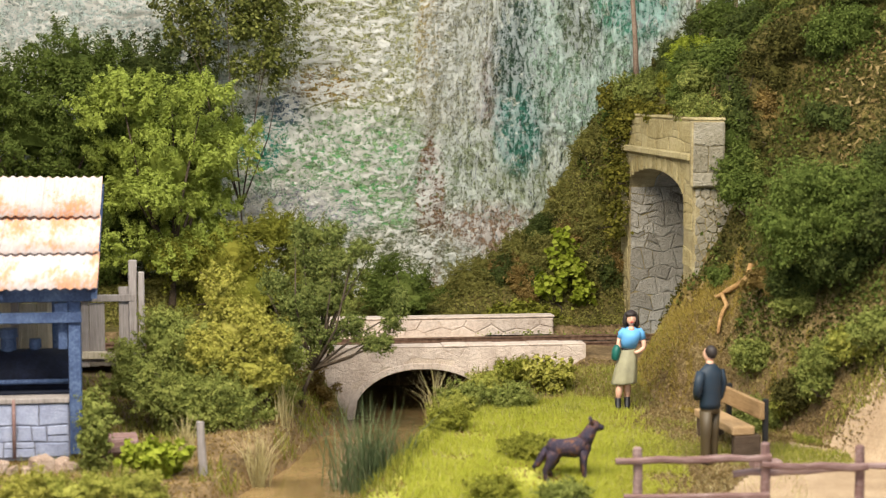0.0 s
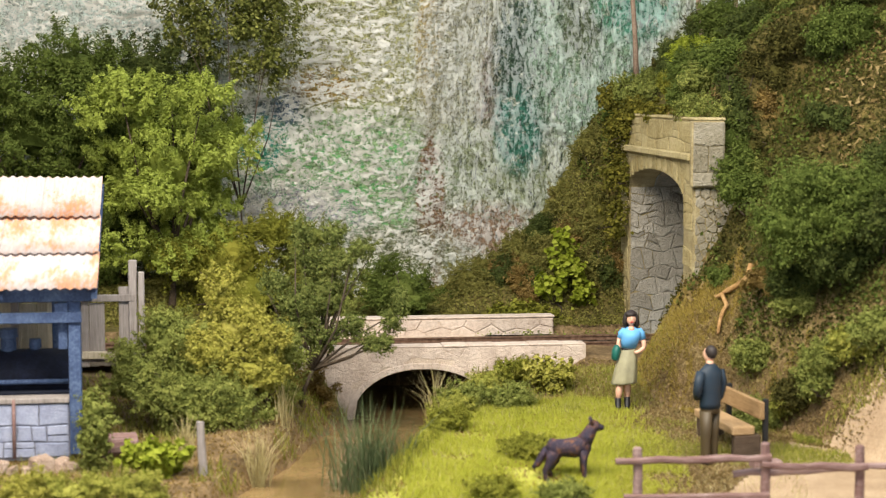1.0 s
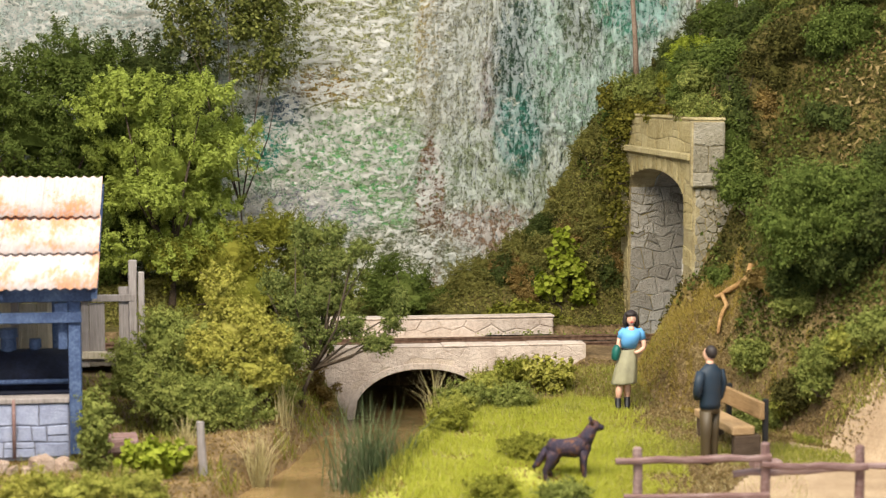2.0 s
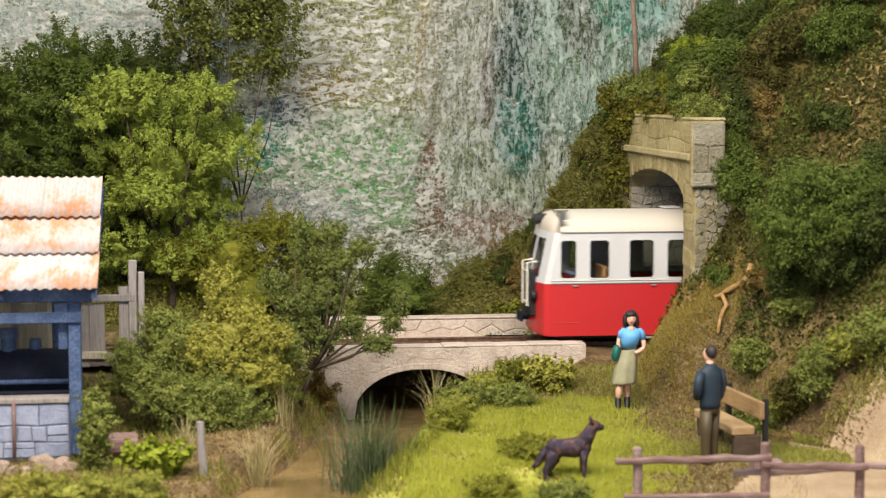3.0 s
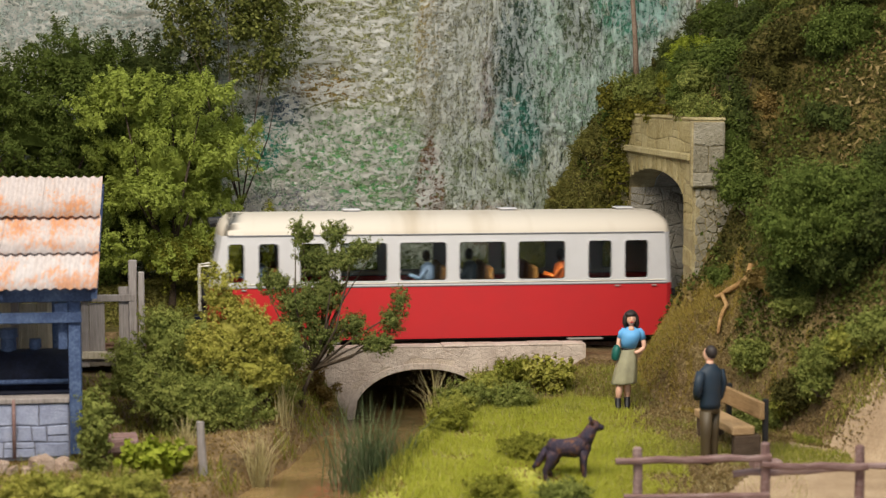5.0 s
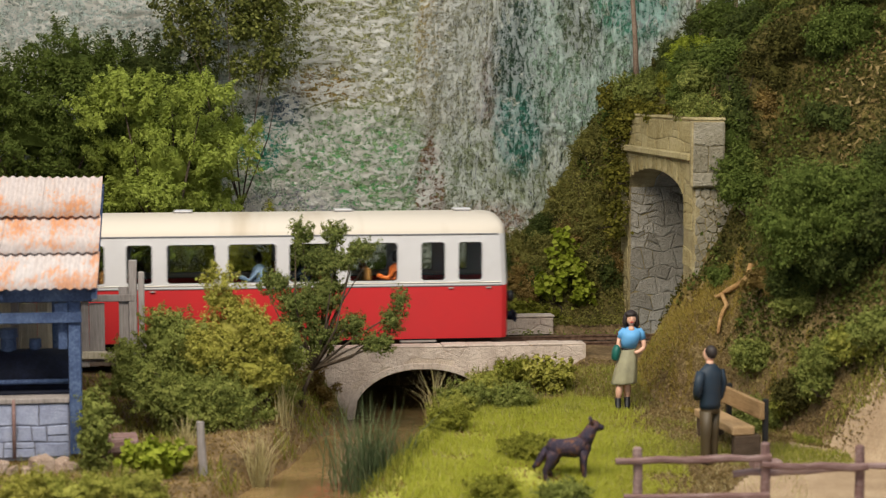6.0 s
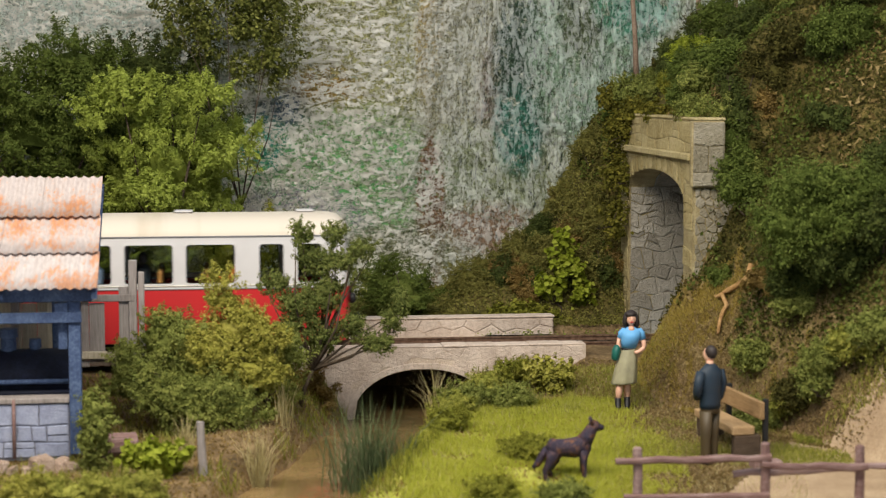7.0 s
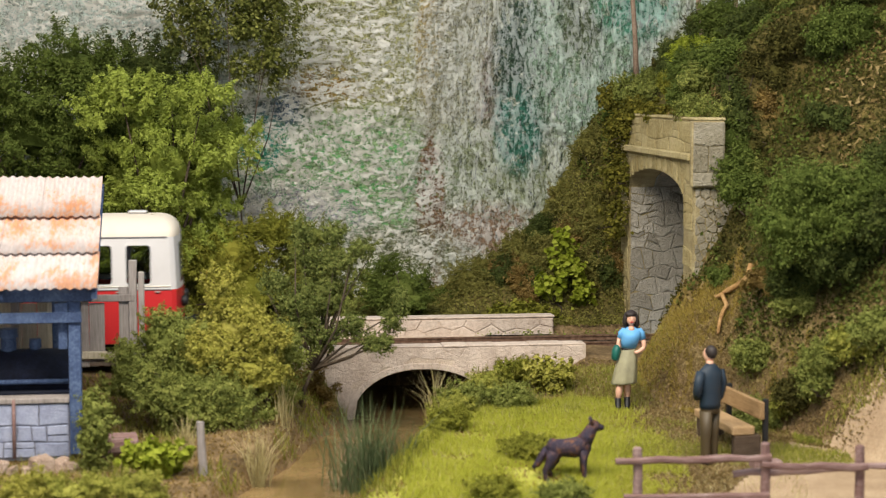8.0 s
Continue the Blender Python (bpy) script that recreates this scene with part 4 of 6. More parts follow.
def lump_shapes(fineness):
    """Unit balls with a knobbly skin, the padding inside a bush."""
    bm = bmesh.new()
    bmesh.ops.create_icosphere(bm, subdivisions=fineness, radius=1)
    co = np.array([v.co[:] for v in bm.verts])
    tri = np.array([[v.index for v in f.verts] for f in bm.faces])
    bm.free()
    out = []
    for k in range(6):
        r = np.random.RandomState(900 + k)
        d = 0.0
        for w, amp in ((3.0, 0.05), (6.0, 0.05), (11.0, 0.045)):
            for _ in range(4):
                d = d + amp * np.sin(co @ (unit(r.normal(size=(1, 3)))[0] * w) + r.uniform(0, 6.3))
        out.append(co * (1 + d)[:, None])
    return out, tri


COARSE_LUMPS, FINE_LUMPS = lump_shapes(2), lump_shapes(3)


def padding(blobs, fill, seed):
    """Verts and triangles of knobbly lumps inside the given ellipsoids."""
    vs, fs, n = [], [], 0
    large = [b for b in blobs if b[3] >= 0.45] or blobs[:1]
    for k, b in enumerate(large[:1] if len(blobs) > 12 else large):
        shapes, tri = FINE_LUMPS if b[3] > 0.6 else COARSE_LUMPS
        v = shapes[(seed + k) % len(shapes)] * (np.array(b[3:]) * fill) + np.array(b[:3])
        vs.append(v)
        fs.append(tri + n)
        n += len(v)
    return np.concatenate(vs), np.concatenate(fs)


def flakes(name, centre, normal, size, material, parent=None, label="", slim=0.6, seed=1, core=None):
    """Many small folded leaves as one mesh, with the padding that they are stuck on."""
    r = np.random.RandomState(seed)
    n = len(centre)
    normal = unit(normal)
    a = unit(np.cross(normal, unit(r.normal(size=(n, 3)))))
    b = np.cross(normal, a)
    L = (size * r.uniform(0.6, 1.35, n))[:, None]
    W = L * slim
    if slim < 0.62:
        v = np.stack([centre - a * L * 0.5 - b * W * 0.5, centre - a * L * 0.5 + b * W * 0.6, centre + a * L * 0.6], 1).reshape(-1, 3)
        faces = np.arange(n)[:, None] * 3 + np.array([0, 1, 2])
        if core:
            v, faces = np.concatenate([v, core[0]]), np.concatenate([faces, core[1] + len(v)])
        return mesh_np(name, v, faces, material, parent, label)
    bend = normal * L * r.uniform(0.05, 0.35, n)[:, None]
    v = np.stack([centre - a * L * 0.5, centre + b * W * 0.5 + bend, centre + a * L * 0.5, centre - b * W * 0.5 + bend], 1).reshape(-1, 3)
    k = np.arange(n)[:, None] * 4
    faces = np.concatenate([k + np.array([0, 1, 2]), k + np.array([0, 2, 3])])
    return mesh_np(name, v, faces, material, parent, label)


def crown_points(r, blobs, clumps, per, rad, shell=0.72):
    """Leaf places and directions: clumps spread over the skins of ellipsoids."""
    blobs = np.array(blobs, float)
    wgt = (blobs[:, 3] * blobs[:, 5]) ** 1.0
    pick = r.choice(len(blobs), clumps, p=wgt / wgt.sum())
    d = unit(r.normal(size=(clumps, 3)))
    d[:, 2] = np.where(r.rand(clumps) < 0.3, np.abs(d[:, 2]), d[:, 2])
    f = r.uniform(shell, 1.04, clumps) ** 0.8
    cc = blobs[pick, :3] + d * blobs[pick, 3:] * f[:, None]
    rr = rad * r.uniform(0.55, 1.3, clumps)
    k = np.repeat(np.arange(clumps), per)
    q = unit(r.normal(size=(len(k), 3)))
    q[:, 2] = np.where(r.rand(len(k)) < 0.45, np.abs(q[:, 2]), q[:, 2])
    rad3 = rr[k, None] * (r.rand(len(k), 1) ** 0.45)
    axis = unit(d * 0.7 + np.array([0, 0, 0.55]) + r.normal(0, 0.45, d.shape))
    along = r.uniform(-1.0, 1.0, (len(k), 1))
    pts = cc[k] + q * rad3 * 0.62 * (1.15 - 0.55 * along) + axis[k] * along * rr[k, None] * 1.25
    nrm = q * 0.9 + d[k] * 0.5 + np.array([0, 0, 0.45]) + r.normal(0, 0.35, (len(k), 3))
    return pts, nrm


def limbs(bm, r, base, tops, rad, wiggle=0.08):
    """A trunk from base that parts into limbs that reach the given tops."""
    base = np.array(base, float)
    mid = base + (np.mean(tops, 0) - base) * 0.35 + r.normal(0, wiggle, 3) * [1, 1, 0]
    tube(bm, [tuple(base), tuple((base + mid) / 2 + r.normal(0, wiggle * 0.5, 3)), tuple(mid)], [rad, rad * 0.8, rad * 0.65], 8)
    for t in tops:
        t = np.array(t, float)
        m = mid + (t - mid) * 0.5 + r.normal(0, wiggle * 1.5, 3)
        tube(bm, [tuple(mid), tuple(m), tuple(t)], [rad * 0.6, rad * 0.36, rad * 0.12], 6)


def plant(name, place, blobs, material, leaf=0.09, clumps=150, per=45, rad=0.28, seed=1, trunk=0.0, label="", category="bush", slim=0.6, shell=0.72, tops=7, group="", fill=0.46):
    """A tree or bush: blobs are (x, y, z, rx, ry, rz) from its foot; fill is how far its padding reaches."""
    r = np.random.RandomState(seed)
    t = thing(name, place, 0, label, category, group)
    fine = slim < 0.75
    solid = blobs
    lumps = []
    for bx, by, bz, rx, ry, rz in blobs:
        core = 0.95 if category == "tree" else 0.82
        lumps.append((bx, by, bz, rx * core, ry * core, rz * core))
        for d in unit(r.normal(size=(7, 3))):
            q = r.uniform(0.26, 0.46)
            lumps.append((bx + d[0] * rx * 0.74, by + d[1] * ry * 0.74, bz + d[2] * rz * 0.74, rx * q, ry * q, rz * q))
    if fine:
        blobs, rad, slim = (lumps if len(blobs) < 12 else blobs), rad * 0.8, slim * 0.95
    core = padding(solid, fill, seed) if fine and fill else None
    pts, nrm = crown_points(r, blobs, int(clumps * 1.35) if fine else clumps, int(per * 2.1) if fine else per, rad, max(shell, 0.5) if core else shell)
    leaf = leaf * 0.56 if fine else leaf
    flakes("crown" if category == "tree" else "foliage", pts, nrm, leaf, material, t, slim=slim, seed=seed, core=core)
    if not trunk:
        trunk, tops = 0.022, 4
    if trunk:
        bm = bmesh.new()
        blobs = sorted(blobs, key=lambda q: -q[3])
        ends = [np.array(b[:3]) + unit(r.normal(size=(1, 3)))[0] * np.array(b[3:]) * 0.75 for b in [blobs[i % len(blobs)] for i in range(tops)]]
        limbs(bm, r, (0, 0, -0.15), ends, trunk)
        part("trunk" if category == "tree" else "stem", bm, M["bark"], t, smooth=True)
    return t


def gz(x, y):
    return float(ground(x, y))


def blades(name, roots, height, lean, width, material, parent=None, seed=1, label=""):
    """Upright grass fibres, each a bent sliver."""
    r = np.random.RandomState(seed)
    n = len(roots)
    h = (height * r.uniform(0.55, 1.25, n))[:, None]
    a = r.uniform(0, 2 * np.pi, n)
    side = np.stack([np.cos(a), np.sin(a), 0 * a], 1)
    b = r.uniform(0, 2 * np.pi, n)
    l = np.stack([np.cos(b), np.sin(b), 0 * b], 1) * (lean * r.rand(n))[:, None]
    up = np.array([0, 0, 1.0])
    w = np.broadcast_to(np.asarray(width, float), (n,))[:, None]
    mid = roots + up * h * 0.55 + l * h * 0.35
    tip = roots + up * h * (1 - 0.25 * np.linalg.norm(l, axis=1, keepdims=True)) + l * h
    if n > 2000:
        v = np.stack([roots - side * w / 2, roots + side * w / 2, tip], 1).reshape(-1, 3)
        return mesh_np(name, v, np.arange(n)[:, None] * 3 + np.array([0, 1, 2]), material, parent, label)
    v = np.stack([roots - side * w / 2, roots + side * w / 2, mid + side * w * 0.4, mid - side * w * 0.4, tip], 1).reshape(-1, 3)
    k = np.arange(n)[:, None] * 5
    faces = np.concatenate([k + np.array([0, 1, 2]), k + np.array([0, 2, 3]), k + np.array([3, 2, 4])])
    return mesh_np(name, v, faces, material, parent, label)


def tuft(place, n, spread, height, lean, width, material, label, seed, name="grass_tuft"):
    r = np.random.RandomState(seed)
    t = thing(name, place, 0, label, "grass")
    roots = np.concatenate([r.normal(0, spread, (n, 2)), np.full((n, 1), -0.04)], 1)
    blades("blade_clump", roots, height, lean, width, material, t, seed)
    return t


def build_trees_behind():
    r = np.random.RandomState(41)
    lobes = [(0, 0.1, 3.3, 1.25, 0.9, 1.5)]
    for k in range(28):
        a, h = r.uniform(0, 6.28), r.uniform(1.2, 5.1)
        wide = 1.75 * math.sqrt(max(0.08, 1 - ((h - 3.4) / 2.1) ** 2))
        q = r.uniform(0.40, 0.72)
        lobes.append((wide * math.cos(a), 0.7 * wide * math.sin(a) - 0.1, h, q * 1.15, q, q * 0.8))
    plant("tree", (-6.0, 3.0, 0.12), lobes, M["leaf_bright"], 0.105, 760, 60, 0.19, 21, 0.10, "rounded bright green broadleaf tree beside the track", "tree", shell=0.55, fill=0.28)
    plant("tree", (-9.2, 4.6, 0.0), [(0, 0, 4.2, 2.2, 1.3, 1.9), (0.8, 0, 5.6, 1.5, 1.0, 0.9), (-1.4, 0, 3.0, 1.6, 1.2, 1.6), (1.2, -0.1, 2.6, 1.5, 1.1, 1.8), (0, -0.3, 1.2, 1.9, 1.0, 1.2), (1.9, 0.3, 4.2, 1.3, 0.9, 1.2), (2.2, 0.2, 2.6, 1.2, 0.9, 1.4), (-1.6, 0.2, 4.9, 1.3, 0.9, 1.0)],
          M["leaf_green"], 0.12, 860, 58, 0.30, 22, 0.12, "dense dark green tree against the rock face", "tree", shell=0.35, fill=0.34)
    plant("tree", (-6.9, 5.6, 0.0), [(0, 0, 5.3, 1.7, 0.9, 1.1), (0.8, 0, 4.0, 1.3, 0.9, 1.4), (-0.5, 0, 2.4, 1.8, 0.9, 1.8)],
          M["leaf_dark"], 0.12, 480, 58, 0.32, 23, 0.10, "dark green tree in the deep corner", "tree", shell=0.35)
    plant("tree", (-4.75, 5.2, 0.2), [(-0.4, 0, 6.7, 1.2, 0.8, 0.9), (0.6, 0, 6.0, 0.95, 0.7, 0.9), (-0.1, 0, 7.6, 1.3, 0.8, 0.7), (-1.0, 0, 5.9, 0.7, 0.6, 0.7), (0.9, 0, 5.3, 0.55, 0.5, 0.5), (0.2, -0.1, 5.2, 0.4, 0.4, 0.4), (-1.5, 0, 6.9, 0.8, 0.6, 0.8), (1.0, 0, 6.5, 0.6, 0.5, 0.6)],
          M["leaf_tree"], 0.085, 190, 75, 0.24, 24, 0.035, "tall thin-stemmed tree with small olive leaves", "tree", shell=0.4, tops=7, slim=0.78, fill=0)
    plant("bush", (-4.6, 2.9, 0.0), [(0, 0, 1.5, 1.25, 0.7, 0.75), (0.9, 0, 2.0, 0.85, 0.6, 0.6), (-0.9, 0, 1.3, 1.0, 0.6, 0.7), (0.4, 0, 0.7, 1.6, 0.7, 0.8)],
          M["leaf_olive"], 0.10, 230, 50, 0.26, 25, 0.07, "olive green bush behind the track")
    plant("bush", (-3.1, 3.2, 0.0), [(0, 0, 1.3, 1.0, 0.7, 0.9), (0.5, 0, 0.6, 1.2, 0.6, 0.7), (0.1, 0, 1.9, 0.7, 0.5, 0.4)],
          M["leaf_mid"], 0.10, 150, 50, 0.26, 26, 0.07, "grey-green bush behind the track")
    plant("bush", (-0.95, 3.1, 0.0), [(0, 0, 0.75, 0.85, 0.6, 0.72), (0.3, 0, 0.5, 0.75, 0.5, 0.5), (-0.5, 0, 0.8, 0.5, 0.4, 0.6)],
          M["leaf_green"], 0.085, 130, 50, 0.2, 27, 0.05, "dense dark green bush behind the parapet")


def build_plants_front():
    zf = lambda x, y: (x, y, gz(x, y))
    plant("tree", zf(-2.62, -4.0), [(0.1, 0, 1.75, 0.50, 0.42, 0.42), (0.05, 0, 3.05, 0.24, 0.22, 0.26), (0.66, 0, 3.05, 0.22, 0.2, 0.28), (1.18, 0, 2.75, 0.30, 0.22, 0.20), (0.4, 0.1, 2.5, 0.42, 0.35, 0.34), (0.85, -0.1, 2.55, 0.26, 0.24, 0.2), (-0.45, 0.1, 2.1, 0.32, 0.28, 0.28), (0.5, 0.1, 1.95, 0.36, 0.32, 0.3), (-0.15, -0.1, 1.3, 0.36, 0.32, 0.3), (0.45, 0, 1.2, 0.40, 0.35, 0.28), (1.0, 0, 1.35, 0.30, 0.26, 0.22), (1.45, -0.1, 1.05, 0.30, 0.25, 0.22), (1.7, 0, 1.45, 0.24, 0.22, 0.24), (1.85, 0, 1.8, 0.18, 0.18, 0.26)],
          M["leaf_lean"], 0.068, 700, 34, 0.125, 31, 0.05, "small leaning tree with fine green foliage by the stream", "tree", shell=0.25, tops=26, fill=0)
    plant("bush", zf(-5.0, -5.3), [(0.1, 0, 1.45, 0.7, 0.6, 0.6), (0.5, 0, 0.9, 0.9, 0.6, 0.7), (-0.5, 0, 0.95, 0.6, 0.5, 0.55), (0.6, 0, 1.5, 0.5, 0.5, 0.45)], M["leaf_mid"], 0.08, 260, 45, 0.18, 32, 0.05, "loose green bush beside the plank fence", shell=0.4)
    plant("bush", zf(-3.85, -5.5), [(0.0, 0, 2.35, 0.36, 0.35, 0.42), (0.25, 0, 1.6, 0.6, 0.5, 0.5), (0.75, -0.1, 1.35, 0.55, 0.4, 0.45), (-0.1, -0.2, 1.2, 0.6, 0.5, 0.5), (0.45, 0, 1.8, 0.45, 0.4, 0.35), (0.5, -0.2, 0.9, 0.7, 0.4, 0.4)], M["leaf_yellow"], 0.085, 260, 45, 0.18, 33, 0.06, "feathery yellow-green bush by the stream", shell=0.35)
    plant("bush", zf(-4.25, -6.1), [(0, 0, 0.6, 0.95, 0.6, 0.5), (0.6, -0.1, 0.4, 0.8, 0.5, 0.45), (-0.75, 0.1, 0.75, 0.5, 0.45, 0.45)], M["leaf_mid"], 0.085, 240, 45, 0.2, 34, 0.04, "low grey-green bush below the yellow one", shell=0.35)
    plant("bush", zf(-3.1, -4.9), [(0, 0, 0.55, 0.7, 0.5, 0.55), (0.3, 0, 1.0, 0.5, 0.4, 0.4)], M["leaf_mid"], 0.08, 110, 45, 0.18, 35, 0.04, "grey-green bush by the water", shell=0.35)
    plant("bush", (-2.35, -3.1, -0.95), [(0, 0, 0.4, 0.5, 0.4, 0.4), (-0.3, 0, 0.6, 0.5, 0.4, 0.3)], M["leaf_brown"], 0.08, 70, 40, 0.16, 36, 0.03, "brownish scrub against the bridge abutment", shell=0.3)
    plant("bush", zf(-5.55, -8.2), [(0, 0, 1.05, 0.25, 0.25, 0.22), (0.0, 0, 0.7, 0.32, 0.28, 0.3), (0.03, 0, 0.35, 0.3, 0.28, 0.35)], M["leaf_mid"], 0.075, 90, 42, 0.14, 37, 0.04, "small upright dark green shrub by the shed", shell=0.3)
    for k, (x, y, r, m, lab) in enumerate(((-6.3, -10.3, 0.5, "leaf_yellow", "low yellow-green mound of foliage"), (-5.4, -10.4, 0.45, "leaf_mixed", "low yellow-green mound of foliage"), (-4.6, -10.5, 0.45, "leaf_mixed", "low yellow-green mound of foliage"),
                                           (0.35, -4.3, 0.40, "leaf_mid", "low green shrub on the stream bank"), (0.75, -3.6, 0.4, "leaf_mixed", "yellow-green shrub by the bridge"), (0.15, -5.0, 0.36, "leaf_mixed", "straggling shrub on the stream bank"), (1.15, -4.4, 0.4, "leaf_mid", "low green shrub on the grassy bank"),
                                           (1.3, -3.1, 0.4, "leaf_olive", "olive shrub against the bridge wall"), (0.05, -6.2, 0.33, "leaf_olive", "low shrub over the water"), (1.35, -8.5, 0.36, "leaf_olive", "dark low shrub in the grass"), (0.75, -10.8, 0.28, "leaf_olive", "dark low shrub in the grass"), (1.75, -11.0, 0.28, "leaf_mid", "dark low shrub in the grass"))):
        plant("shrub", zf(x, y), [(0, 0, r * 0.45, r * 1.25, r, r * 0.6), (r * 0.5, 0.1, r * 0.6, r * 0.6, r * 0.6, r * 0.5)], M[m], 0.07, int(95 * r / 0.45), 40, 0.13, 40 + k, 0.0, lab, "shrub", shell=0.3)
    plant("shrub", zf(2.0, -3.5), [(0, 0, 0.28, 0.52, 0.35, 0.28)], M["leaf_yellow"], 0.085, 60, 30, 0.12, 60, 0.02, "shrub with small yellow leaves", "shrub", shell=0.5, slim=0.8)
    plant("shrub", zf(-4.45, -8.9), [(0, 0, 0.25, 0.55, 0.4, 0.22)], M["leaf_lime"], 0.13, 40, 22, 0.14, 61, 0.02, "lime green broad-leaved plant", "shrub", shell=0.5, slim=0.8)
    tuft((-2.95, -8.1, gz(-2.95, -8.1)), 130, 0.06, 1.05, 0.65, 0.016, M["dry_grass"], "tuft of long pale dry grass", 62)
    tuft((-4.15, -8.0, gz(-4.15, -8.0)), 70, 0.05, 0.7, 0.45, 0.02, M["dry_grass"], "tuft of pale dry grass", 63)
    tuft((-2.75, -5.6, gz(-2.75, -5.6)), 45, 0.07, 1.05, 0.45, 0.016, M["dry_grass"], "tuft of long pale dry grass by the water", 64)
    tuft((-0.12, -4.3, -0.95), 110, 0.07, 1.1, 0.8, 0.014, M["dry_grass"], "tuft of dry grass in front of the arch", 65)
    tuft((-1.25, -8.4, -1.35), 230, 0.24, 1.55, 0.7, 0.022, M["reed"], "clump of tall dark green reeds in the stream", 66, "reeds")
    tuft((-0.85, -8.2, -1.35), 120, 0.15, 1.3, 0.7, 0.02, M["reed"], "clump of dark green reeds in the stream", 67, "reeds")


